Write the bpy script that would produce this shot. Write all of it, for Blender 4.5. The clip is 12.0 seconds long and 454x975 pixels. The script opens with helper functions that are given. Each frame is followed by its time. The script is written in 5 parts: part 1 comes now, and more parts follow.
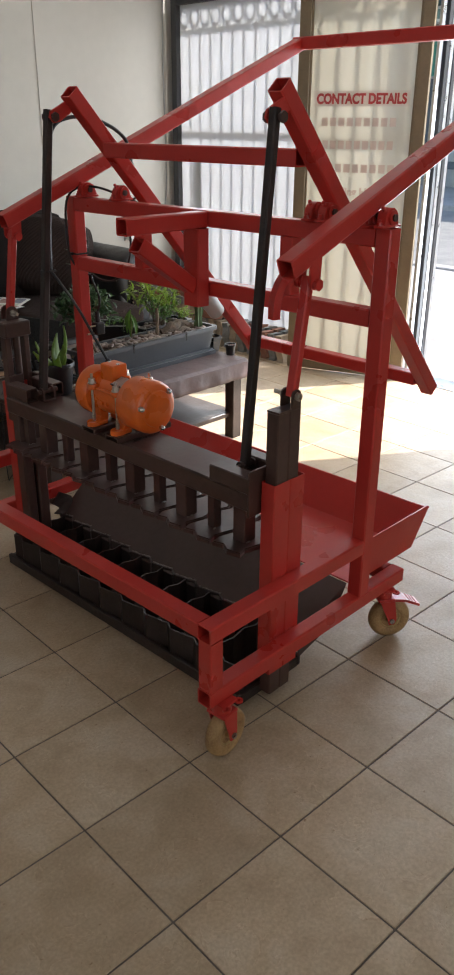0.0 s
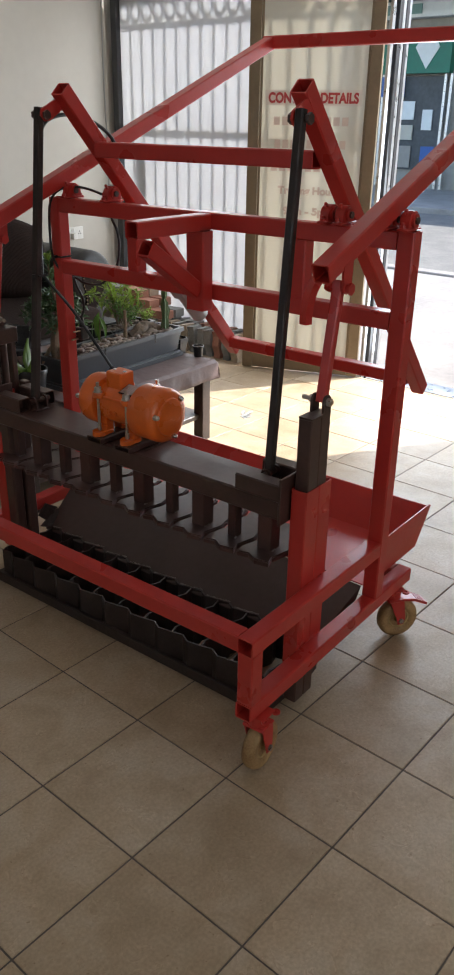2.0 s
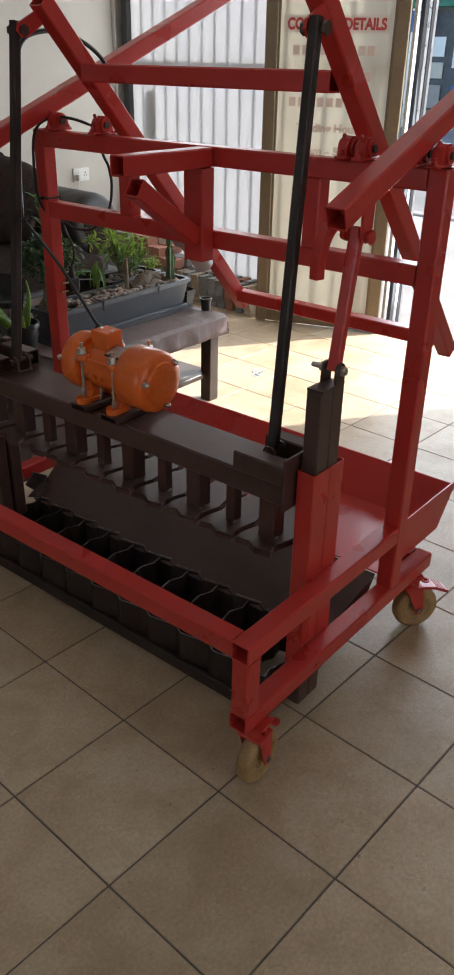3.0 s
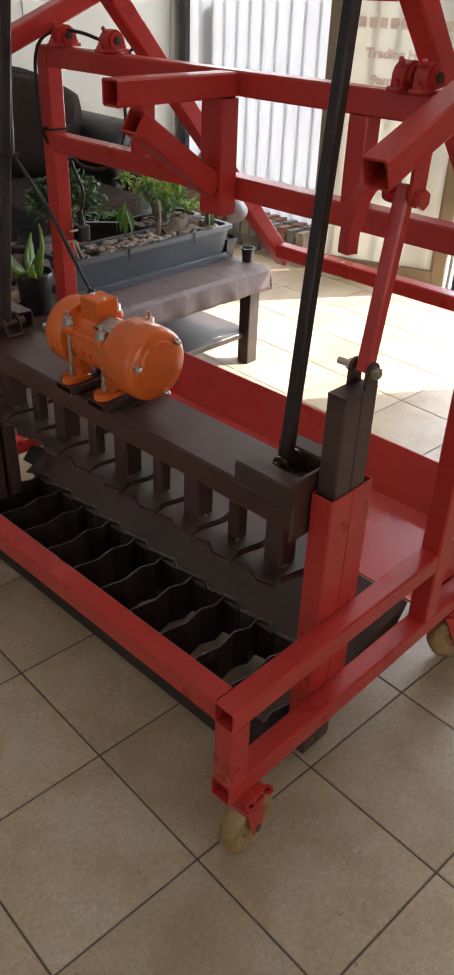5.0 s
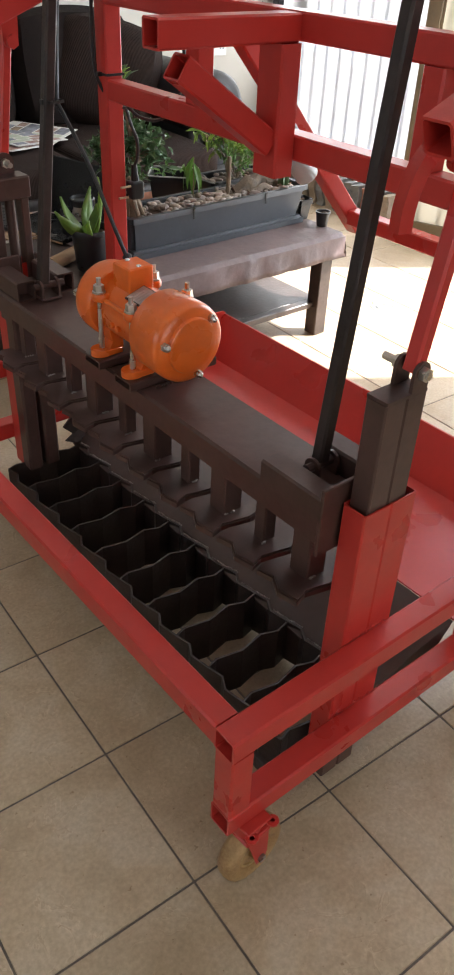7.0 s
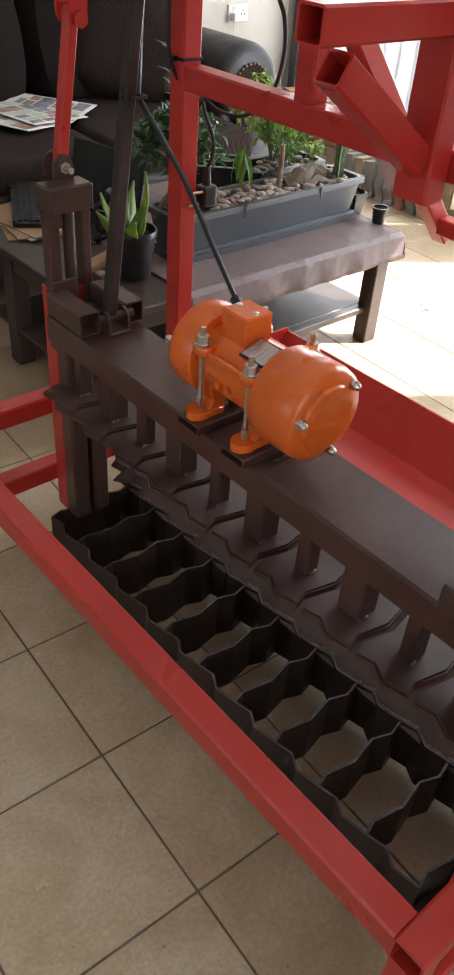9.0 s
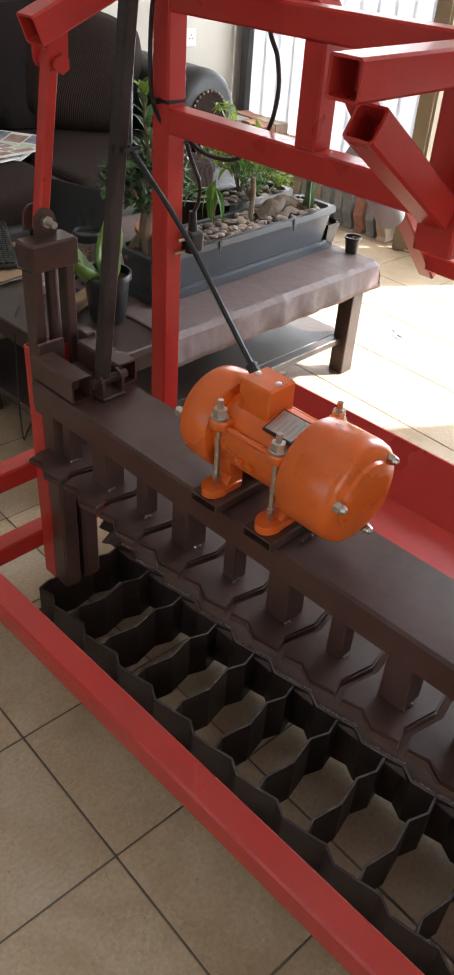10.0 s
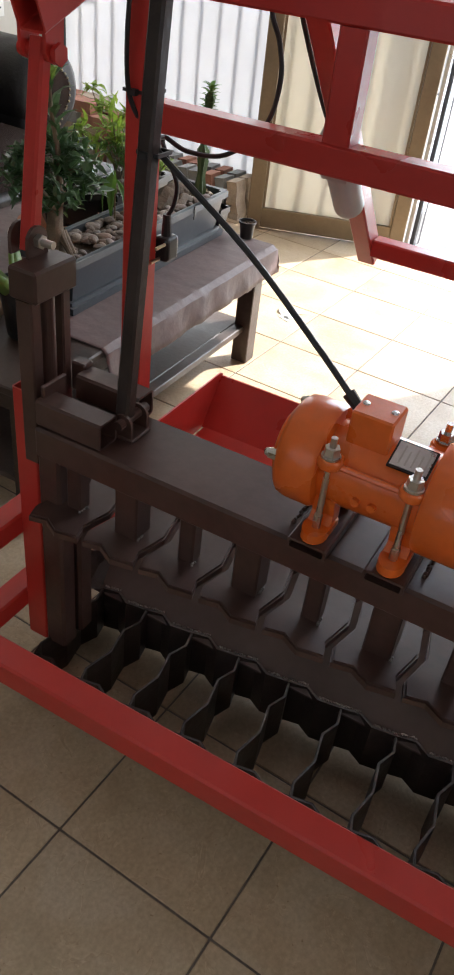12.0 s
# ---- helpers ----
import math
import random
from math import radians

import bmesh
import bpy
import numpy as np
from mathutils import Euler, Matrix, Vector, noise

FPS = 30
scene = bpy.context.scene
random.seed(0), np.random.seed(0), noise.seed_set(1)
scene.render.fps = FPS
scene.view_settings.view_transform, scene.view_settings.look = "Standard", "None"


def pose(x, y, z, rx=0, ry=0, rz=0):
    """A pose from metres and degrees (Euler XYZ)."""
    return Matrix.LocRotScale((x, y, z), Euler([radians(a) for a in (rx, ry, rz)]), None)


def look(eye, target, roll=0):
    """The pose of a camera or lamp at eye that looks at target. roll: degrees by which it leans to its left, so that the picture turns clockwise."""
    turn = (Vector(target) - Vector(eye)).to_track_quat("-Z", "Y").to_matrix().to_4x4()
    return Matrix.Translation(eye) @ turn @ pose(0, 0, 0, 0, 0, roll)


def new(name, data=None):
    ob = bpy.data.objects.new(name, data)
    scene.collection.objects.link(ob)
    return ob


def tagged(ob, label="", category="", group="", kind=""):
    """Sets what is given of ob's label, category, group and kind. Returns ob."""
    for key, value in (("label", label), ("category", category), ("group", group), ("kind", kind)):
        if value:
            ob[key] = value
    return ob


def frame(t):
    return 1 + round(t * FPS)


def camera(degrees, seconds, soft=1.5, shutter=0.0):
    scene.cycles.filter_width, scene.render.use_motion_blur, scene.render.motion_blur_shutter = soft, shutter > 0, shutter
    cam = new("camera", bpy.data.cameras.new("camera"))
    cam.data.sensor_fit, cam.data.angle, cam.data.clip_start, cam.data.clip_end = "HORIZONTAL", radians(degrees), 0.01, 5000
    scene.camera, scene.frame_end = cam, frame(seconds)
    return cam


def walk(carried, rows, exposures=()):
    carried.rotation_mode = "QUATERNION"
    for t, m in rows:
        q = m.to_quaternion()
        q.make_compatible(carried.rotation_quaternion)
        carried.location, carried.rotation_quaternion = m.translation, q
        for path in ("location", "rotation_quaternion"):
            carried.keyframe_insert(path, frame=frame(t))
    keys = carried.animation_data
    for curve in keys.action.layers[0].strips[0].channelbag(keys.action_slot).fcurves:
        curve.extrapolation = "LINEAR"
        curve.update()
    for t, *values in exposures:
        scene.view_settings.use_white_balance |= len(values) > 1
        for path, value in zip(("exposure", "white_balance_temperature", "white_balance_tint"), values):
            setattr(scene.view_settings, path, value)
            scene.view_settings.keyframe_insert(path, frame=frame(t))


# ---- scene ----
cam = camera(31.6, 12.0, soft=2.2)
PATH = [
    (0, (0.056, 0.023, 1.63), (1.305, 1.349, 0.804), 0.4),
    (0.5, (0.05, 0.035, 1.634), (1.324, 1.35, 0.828), 0.6),
    (1, (0.012, 0.102, 1.647), (1.339, 1.371, 0.854), 0.8),
    (1.5, (-0.065, 0.195, 1.643), (1.308, 1.41, 0.845), 0.9),
    (2, (-0.111, 0.276, 1.638), (1.276, 1.454, 0.807), 1.0),
    (2.5, (-0.018, 0.366, 1.61), (1.342, 1.533, 0.722), 1.0),
    (2.7, (0.051, 0.39, 1.594), (1.39, 1.563, 0.681), 0.9),
    (4.3, (0.33, 0.567, 1.573), (1.599, 1.721, 0.544), 2.7),
    (4.5, (0.365, 0.589, 1.564), (1.613, 1.753, 0.52), 2.5),
    (5, (0.505, 0.613, 1.548), (1.675, 1.829, 0.475), 2.2),
    (5.5, (0.621, 0.61, 1.545), (1.716, 1.885, 0.46), 1.9),
    (6, (0.671, 0.626, 1.54), (1.707, 1.934, 0.437), 1.7),
    (6.5, (0.694, 0.643, 1.53), (1.684, 1.959, 0.395), 1.7),
    (6.7, (0.694, 0.651, 1.521), (1.682, 1.96, 0.376), 2.1),
    (8.3, (0.662, 0.983, 1.539), (1.685, 2.192, 0.317), 5.8),
    (8.5, (0.666, 1.019, 1.522), (1.687, 2.232, 0.303), 5.5),
    (9, (0.703, 1.153, 1.507), (1.719, 2.365, 0.283), 4.6),
    (9.5, (0.744, 1.254, 1.507), (1.781, 2.466, 0.301), 3.8),
    (10, (0.715, 1.349, 1.518), (1.834, 2.502, 0.327), 4.3),
    (10.5, (0.602, 1.498, 1.531), (1.824, 2.554, 0.352), 5.8),
    (11, (0.51, 1.603, 1.538), (1.799, 2.587, 0.367), 6.1),
    (11.5, (0.509, 1.688, 1.528), (1.847, 2.584, 0.342), 6.3),
    (12, (0.565, 1.799, 1.488), (1.968, 2.559, 0.282), 7.0),
]
EXPOSURES = [(0, 1.80), (1.0, 1.78), (1.5, 1.62), (2.7, 1.62), (4.5, 1.90), (6.0, 2.36), (9.0, 2.56), (10.0, 2.52), (11.0, 2.06), (12.0, 1.96)]
walk(cam, [(t, look(eye, target, roll)) for t, eye, target, roll in PATH], EXPOSURES)

# ---- light ----
SUN_AZ = Vector((0.865, -0.50, 0)).normalized()
SUN_EL = radians(45)
world = bpy.data.worlds.new("world")
scene.world = world
world.use_nodes = True
wn, wl = world.node_tree.nodes, world.node_tree.links
sky = wn.new("ShaderNodeTexSky")
sky.sky_type, sky.sun_disc = "NISHITA", False
sky.sun_elevation = SUN_EL
sky.sun_rotation = math.atan2(SUN_AZ.x, SUN_AZ.y)
wl.new(sky.outputs[0], wn["Background"].inputs[0])
wn["Background"].inputs[1].default_value = 0.15
sun = new("sun", bpy.data.lights.new("sun", "SUN"))
sun.data.energy, sun.data.angle, sun.data.color = 3.0, radians(0.6), (1, 0.985, 0.968)
sun.matrix_world = look(SUN_AZ * 10 + Vector((0, 0, 10 * math.tan(SUN_EL))), (0, 0, 0))


def area_light(name, eye, target, w, h, power, colour):
    ob = new(name, bpy.data.lights.new(name, "AREA"))
    ob.data.shape, ob.data.size, ob.data.size_y = "RECTANGLE", w, h
    ob.data.energy, ob.data.color = power, colour
    ob.matrix_world = look(eye, target)
    return ob


area_light("doorway_light", (4.78, 2.4, 1.25), (2.0, 2.4, 1.0), 1.45, 2.2, 18, (0.84, 0.93, 1.0))
area_light("shop_window_light", (4.59, 4.67, 1.45), (2.0, 4.67, 1.45), 1.5, 1.9, 6, (0.92, 0.96, 1.0))
# two added fill lamps, out of view, brighten the sides facing the camera
area_light("side_window_light", (0.9, -1.93, 1.5), (0.9, 2.0, 0.9), 3.2, 1.7, 3.2, (0.93, 0.96, 1.0))
area_light("rear_window_light", (-2.43, 2.0, 1.6), (2.0, 2.0, 0.9), 3.2, 1.6, 2.1, (0.93, 0.96, 1.0))


# ---- materials ----
def material(name, colour, rough=0.5, metal=0.0, var=0.12, scale=6.0, bump=0.0, bump_scale=60.0, coat=0.0, second=None, spec=0.5, per=0.0):
    """A paint or solid: two scales of colour variation, grain in the relief, wear in the gloss."""
    m = bpy.data.materials.new(name)
    m.use_nodes = True
    n, k = m.node_tree.nodes, m.node_tree.links
    b = n["Principled BSDF"]
    b.inputs["Roughness"].default_value, b.inputs["Metallic"].default_value = rough, metal
    b.inputs["Coat Weight"].default_value = coat
    b.inputs["Specular IOR Level"].default_value = spec
    tc = n.new("ShaderNodeTexCoord")
    a, c = n.new("ShaderNodeTexNoise"), n.new("ShaderNodeTexNoise")
    a.inputs["Scale"].default_value, a.inputs["Detail"].default_value = scale, 5
    c.inputs["Scale"].default_value, c.inputs["Detail"].default_value = scale * 9, 4
    k.new(tc.outputs["Object"], a.inputs["Vector"]), k.new(tc.outputs["Object"], c.inputs["Vector"])
    add = n.new("ShaderNodeMath")
    add.operation = "MULTIPLY_ADD"
    k.new(c.outputs["Fac"], add.inputs[0])
    add.inputs[1].default_value = 0.5
    k.new(a.outputs["Fac"], add.inputs[2])
    ramp = n.new("ShaderNodeValToRGB")
    lo = tuple(v * (1 - var) for v in colour)
    hi = second or tuple(min(1, v * (1 + var)) for v in colour)
    ramp.color_ramp.elements[0].position, ramp.color_ramp.elements[0].color = 0.5, (*lo, 1)
    ramp.color_ramp.elements[1].position, ramp.color_ramp.elements[1].color = 1.0, (*hi, 1)
    k.new(add.outputs[0], ramp.inputs[0])
    out = ramp.outputs[0]
    if per:
        oi, hsv = n.new("ShaderNodeObjectInfo"), n.new("ShaderNodeHueSaturation")
        mr = n.new("ShaderNodeMapRange")
        mr.inputs[3].default_value, mr.inputs[4].default_value = 1 - per, 1 + per
        k.new(oi.outputs["Random"], mr.inputs[0]), k.new(mr.outputs[0], hsv.inputs["Value"]), k.new(out, hsv.inputs["Color"])
        out = hsv.outputs[0]
    k.new(out, b.inputs["Base Color"])
    rr = n.new("ShaderNodeMapRange")
    rr.inputs[1].default_value, rr.inputs[2].default_value = 0.35, 0.7
    rr.inputs[3].default_value, rr.inputs[4].default_value = max(0.03, rough - 0.08), min(1, rough + 0.1)
    k.new(a.outputs["Fac"], rr.inputs[0]), k.new(rr.outputs[0], b.inputs["Roughness"])
    if bump:
        g, bp = n.new("ShaderNodeTexNoise"), n.new("ShaderNodeBump")
        g.inputs["Scale"].default_value, g.inputs["Detail"].default_value = bump_scale, 4
        k.new(tc.outputs["Object"], g.inputs["Vector"]), k.new(g.outputs["Fac"], bp.inputs["Height"])
        bp.inputs["Strength"].default_value, bp.inputs["Distance"].default_value = bump, 0.004
        k.new(bp.outputs[0], b.inputs["Normal"])
    return m


def ribbed_cloth(name, colour, pitch):
    """Corduroy: worn ribs with a soft nap."""
    m = material(name, colour, 0.9, var=0.3, scale=40, spec=0.15)
    n, k = m.node_tree.nodes, m.node_tree.links
    b = n["Principled BSDF"]
    tc, w, bp = n.new("ShaderNodeTexCoord"), n.new("ShaderNodeTexWave"), n.new("ShaderNodeBump")
    w.bands_direction = "X"
    w.inputs["Scale"].default_value = 0.314 / pitch
    w.inputs["Distortion"].default_value, w.inputs["Detail Scale"].default_value = 1.2, 0.6
    bp.inputs["Strength"].default_value, bp.inputs["Distance"].default_value = 0.55, 0.003
    k.new(tc.outputs["Object"], w.inputs["Vector"]), k.new(w.outputs["Fac"], bp.inputs["Height"]), k.new(bp.outputs[0], b.inputs["Normal"])
    return m


def film(name, colour, through_part):
    """A frosted film on glass: part of the light is scattered on through it."""
    m = bpy.data.materials.new(name)
    m.use_nodes = True
    n, k = m.node_tree.nodes, m.node_tree.links
    b, t, mix = n["Principled BSDF"], n.new("ShaderNodeBsdfTranslucent"), n.new("ShaderNodeMixShader")
    noi, ramp, tc = n.new("ShaderNodeTexNoise"), n.new("ShaderNodeValToRGB"), n.new("ShaderNodeTexCoord")
    noi.inputs["Scale"].default_value = 3
    k.new(tc.outputs["Object"], noi.inputs["Vector"]), k.new(noi.outputs["Fac"], ramp.inputs[0])
    ramp.color_ramp.elements[0].color = (*[v * 0.93 for v in colour], 1)
    ramp.color_ramp.elements[1].color = (*colour, 1)
    k.new(ramp.outputs[0], b.inputs["Base Color"]), k.new(ramp.outputs[0], t.inputs["Color"])
    b.inputs["Roughness"].default_value = 0.25
    mix.inputs[0].default_value = through_part
    k.new(b.outputs[0], mix.inputs[1]), k.new(t.outputs[0], mix.inputs[2]), k.new(mix.outputs[0], n["Material Output"].inputs[0])
    return m


def ceramic(name):
    """Matt glazed tile: faint clouds, thin pale veins, brown flecks; each tile has its own stretch of the pattern."""
    m = bpy.data.materials.new(name)
    m.use_nodes = True
    n, k = m.node_tree.nodes, m.node_tree.links
    b = n["Principled BSDF"]
    geo, info, off = n.new("ShaderNodeNewGeometry"), n.new("ShaderNodeObjectInfo"), n.new("ShaderNodeVectorMath")
    off.operation = "MULTIPLY_ADD"
    k.new(info.outputs["Random"], off.inputs[0])
    off.inputs[1].default_value = (37, 53, 11)
    k.new(geo.outputs["Position"], off.inputs[2])

    def noise(scale, detail, distortion=0.0, rough=0.55):
        t = n.new("ShaderNodeTexNoise")
        t.inputs["Scale"].default_value, t.inputs["Detail"].default_value = scale, detail
        t.inputs["Distortion"].default_value, t.inputs["Roughness"].default_value = distortion, rough
        k.new(off.outputs[0], t.inputs["Vector"])
        return t.outputs["Fac"]

    def ramp(src, *stops):
        t = n.new("ShaderNodeValToRGB")
        for e, (p, c) in zip(t.color_ramp.elements, stops[:1] + stops[-1:]):
            e.position, e.color = p, (*c, 1)
        for p, c in stops[1:-1]:
            t.color_ramp.elements.new(p).color = (*c, 1)
        k.new(src, t.inputs[0])
        return t.outputs[0]

    def mix(kind, a, c, f=1.0):
        t = n.new("ShaderNodeMix")
        t.data_type, t.blend_type = "RGBA", kind
        t.inputs["Factor"].default_value = f
        k.new(a, t.inputs["A"]), k.new(c, t.inputs["B"])
        return t.outputs["Result"]

    base = ramp(noise(5, 5, 0.4), (0.3, (0.385, 0.278, 0.172)), (0.5, (0.455, 0.340, 0.222)), (0.7, (0.50, 0.397, 0.284)))
    one = (1, 1, 1)
    veins = ramp(noise(9, 4, 1.6), (0.0, one), (0.47, one), (0.493, (1.13, 1.14, 1.15)), (0.503, (0.89, 0.86, 0.84)), (0.522, one), (1.0, one))
    patch = ramp(noise(11, 3, 0.8), (0.42, (0, 0, 0)), (0.56, one))
    veined = n.new("ShaderNodeMix")
    veined.data_type, veined.blend_type = "RGBA", "MULTIPLY"
    k.new(patch, veined.inputs["Factor"]), k.new(base, veined.inputs["A"]), k.new(veins, veined.inputs["B"])
    flecks = ramp(noise(70, 2), (0.0, (0.5, 0.42, 0.34)), (0.255, (0.72, 0.66, 0.6)), (0.28, one), (1.0, one))
    grain = ramp(noise(120, 4), (0.3, (0.86, 0.86, 0.85)), (0.7, (1.1, 1.1, 1.1)))
    colour = mix("MULTIPLY", mix("MULTIPLY", veined.outputs["Result"], flecks), grain)
    hsv, mr = n.new("ShaderNodeHueSaturation"), n.new("ShaderNodeMapRange")
    mr.inputs[3].default_value, mr.inputs[4].default_value = 0.95, 1.05
    k.new(info.outputs["Random"], mr.inputs[0]), k.new(mr.outputs[0], hsv.inputs["Value"]), k.new(colour, hsv.inputs["Color"])
    k.new(hsv.outputs[0], b.inputs["Base Color"])
    rr = n.new("ShaderNodeMapRange")
    rr.inputs[3].default_value, rr.inputs[4].default_value = 0.36, 0.56
    k.new(noise(12, 4), rr.inputs[0]), k.new(rr.outputs[0], b.inputs["Roughness"])
    b.inputs["Specular IOR Level"].default_value = 0.42
    bp = n.new("ShaderNodeBump")
    bp.inputs["Strength"].default_value, bp.inputs["Distance"].default_value = 0.42, 0.003
    k.new(noise(22, 5, 0.6), bp.inputs["Height"]), k.new(bp.outputs[0], b.inputs["Normal"])
    return m


def leaf_skin(name, colour, rough, var, glow=0.35):
    """A leaf: waxy on top, with light glowing through the blade."""
    m = material(name, colour, rough, var=var, scale=12)
    n, k = m.node_tree.nodes, m.node_tree.links
    b, t, mix = n["Principled BSDF"], n.new("ShaderNodeBsdfTranslucent"), n.new("ShaderNodeMixShader")
    t.inputs["Color"].default_value = (min(1, colour[0] * 2.2), min(1, colour[1] * 2.0), colour[2] * 1.2, 1)
    mix.inputs[0].default_value = glow
    k.new(b.outputs[0], mix.inputs[1]), k.new(t.outputs[0], mix.inputs[2]), k.new(mix.outputs[0], n["Material Output"].inputs[0])
    return m


RED = material("red_enamel", (0.52, 0.036, 0.027), 0.34, var=0.07, scale=5, bump=0.12, bump_scale=45, coat=0.1, spec=0.45)
BROWN = material("dark_brown_enamel", (0.070, 0.036, 0.029), 0.36, var=0.3, scale=6, bump=0.1, bump_scale=50, coat=0.1, spec=0.5)
# darker copy of the brown: the shade round the mould is in its colour
MOULD = material("darkened_brown_steel", (0.034, 0.023, 0.020), 0.38, var=0.35, scale=9, bump=0.25, bump_scale=70, spec=0.4)
BROWN_FLAT = material("dark_brown_primer", (0.085, 0.060, 0.052), 0.5, var=0.2, scale=5, bump=0.15)
STEEL = material("bare_weld_steel", (0.30, 0.27, 0.25), 0.35, metal=0.9, var=0.3, scale=60, bump=0.5, bump_scale=200)
ORANGE = material("orange_enamel", (0.80, 0.150, 0.018), 0.32, var=0.08, scale=9, bump=0.08, bump_scale=80, coat=0.3)
ZINC = material("zinc_plated_steel", (0.62, 0.60, 0.56), 0.3, metal=1.0, var=0.07, scale=14)
CABLE = material("black_rubber", (0.016, 0.016, 0.018), 0.45, var=0.2, scale=30)
BLACKPLASTIC = material("black_plastic", (0.014, 0.014, 0.015), 0.35, var=0.2, scale=20)
GREYPVC = material("grey_plastic", (0.42, 0.42, 0.41), 0.45, var=0.06, scale=10)
WHITEPLASTIC = material("white_plastic", (0.66, 0.65, 0.61), 0.35, var=0.03, scale=10)
CREAM = material("cream_polyurethane", (0.46, 0.285, 0.105), 0.5, var=0.35, scale=22, bump=0.2, second=(0.56, 0.40, 0.18))
TILE = ceramic("beige_ceramic_tile")
GROUT = material("dark_grout", (0.13, 0.105, 0.085), 0.9, var=0.3, scale=12, bump=0.3)
TYRE = material("worn_cream_tyre", (0.40, 0.21, 0.085), 0.55, var=0.4, scale=18, bump=0.3, second=(0.52, 0.34, 0.15))
WALLPAINT = material("cream_wall_paint", (0.51, 0.48, 0.422), 0.7, var=0.05, scale=1.5, bump=0.12, bump_scale=90)
CEILPAINT = material("white_ceiling_paint", (0.80, 0.79, 0.76), 0.8, var=0.03, scale=1.5)
BRONZE = material("bronze_aluminium", (0.21, 0.155, 0.095), 0.42, metal=0.35, var=0.12, scale=8)
DARKFRAME = material("dark_window_frame", (0.045, 0.045, 0.048), 0.45, var=0.15, scale=8)
TRACK = material("silver_aluminium", (0.55, 0.55, 0.56), 0.35, metal=0.8, var=0.12, scale=20)
GATEPAINT = material("black_gate_paint", (0.03, 0.03, 0.032), 0.5, var=0.2, scale=20)
FILM_W = film("white_window_film", (0.83, 0.83, 0.83), 0.52)
FILM_D = film("cream_door_film", (0.82, 0.79, 0.70), 0.5)
SIGNRED = material("red_vinyl", (0.48, 0.06, 0.06), 0.5, var=0.05)
SIGNFADED = material("faded_red_vinyl", (0.66, 0.53, 0.46), 0.55, var=0.05)
SIGNPALE = material("pale_vinyl_strip", (0.74, 0.68, 0.60), 0.5, var=0.03)
FABRIC = material("brown_sofa_fabric", (0.013, 0.0085, 0.0075), 0.9, var=0.3, scale=30, bump=0.6, bump_scale=220, spec=0.15)
CORD = ribbed_cloth("brown_corduroy", (0.027, 0.0165, 0.0135), 0.007)
LEATHER = material("dark_leather", (0.018, 0.0155, 0.0155), 0.5, var=0.3, scale=12, bump=0.3, bump_scale=90)
BRASS = material("pale_brass_stud", (0.55, 0.47, 0.33), 0.3, metal=1.0, var=0.1)
TABLEWOOD = material("dark_stained_wood", (0.056, 0.037, 0.030), 0.42, var=0.35, scale=8, bump=0.2)
CLOTH = material("mauve_tablecloth", (0.165, 0.118, 0.112), 0.6, var=0.2, scale=9, bump=0.6, bump_scale=26)
PLANTER = material("charcoal_planter_plastic", (0.060, 0.066, 0.075), 0.42, var=0.15, scale=9)
TERRACOTTA = material("terracotta_board", (0.45, 0.17, 0.09), 0.8, var=0.2, scale=10)
SOIL = material("potting_soil", (0.075, 0.045, 0.026), 0.95, var=0.5, scale=40, bump=0.9, bump_scale=120)
BARK = material("ficus_bark", (0.20, 0.145, 0.095), 0.8, var=0.35, scale=25, bump=0.6, bump_scale=80)
DRIFT = material("weathered_driftwood", (0.105, 0.074, 0.048), 0.85, var=0.4, scale=30, bump=0.7, bump_scale=90)
LEAF_D = leaf_skin("dark_green_leaf", (0.052, 0.108, 0.045), 0.32, 0.4, 0.12)
LEAF_B = leaf_skin("yellow_green_leaf", (0.17, 0.26, 0.05), 0.42, 0.4)
LEAF_M = leaf_skin("green_leaf", (0.075, 0.16, 0.030), 0.4, 0.4, 0.2)
LEAF_L = leaf_skin("light_green_leaf", (0.17, 0.27, 0.065), 0.4, 0.3)
CACTUS = material("cactus_skin", (0.075, 0.125, 0.045), 0.55, var=0.35, scale=25, bump=0.4)
PAPER = material("white_paper", (0.72, 0.70, 0.66), 0.8, var=0.06, scale=8)
INK = material("brown_print", (0.20, 0.12, 0.08), 0.7, var=0.6, scale=18, second=(0.50, 0.36, 0.22))
INKBLUE = material("blue_print", (0.13, 0.14, 0.19), 0.7, var=0.5, scale=22, second=(0.36, 0.37, 0.42))
INKRED = material("red_print", (0.36, 0.15, 0.11), 0.7, var=0.5, scale=22, second=(0.50, 0.36, 0.30))
INKPALE = material("pale_green_print", (0.50, 0.54, 0.42), 0.7, var=0.2, scale=22)
CARD = material("cardboard", (0.36, 0.23, 0.13), 0.85, var=0.15, scale=12)
SCREEN = material("laptop_black", (0.012, 0.012, 0.014), 0.25, var=0.1)
MUGSTEEL = material("brushed_steel", (0.42, 0.38, 0.34), 0.32, metal=0.9, var=0.1, scale=40)
PAVER_R = material("red_paver_concrete", (0.36, 0.17, 0.12), 0.9, var=0.25, scale=20, bump=0.6, per=0.12)
PAVER_G = material("grey_paver_concrete", (0.26, 0.26, 0.255), 0.9, var=0.25, scale=20, bump=0.6, per=0.12)
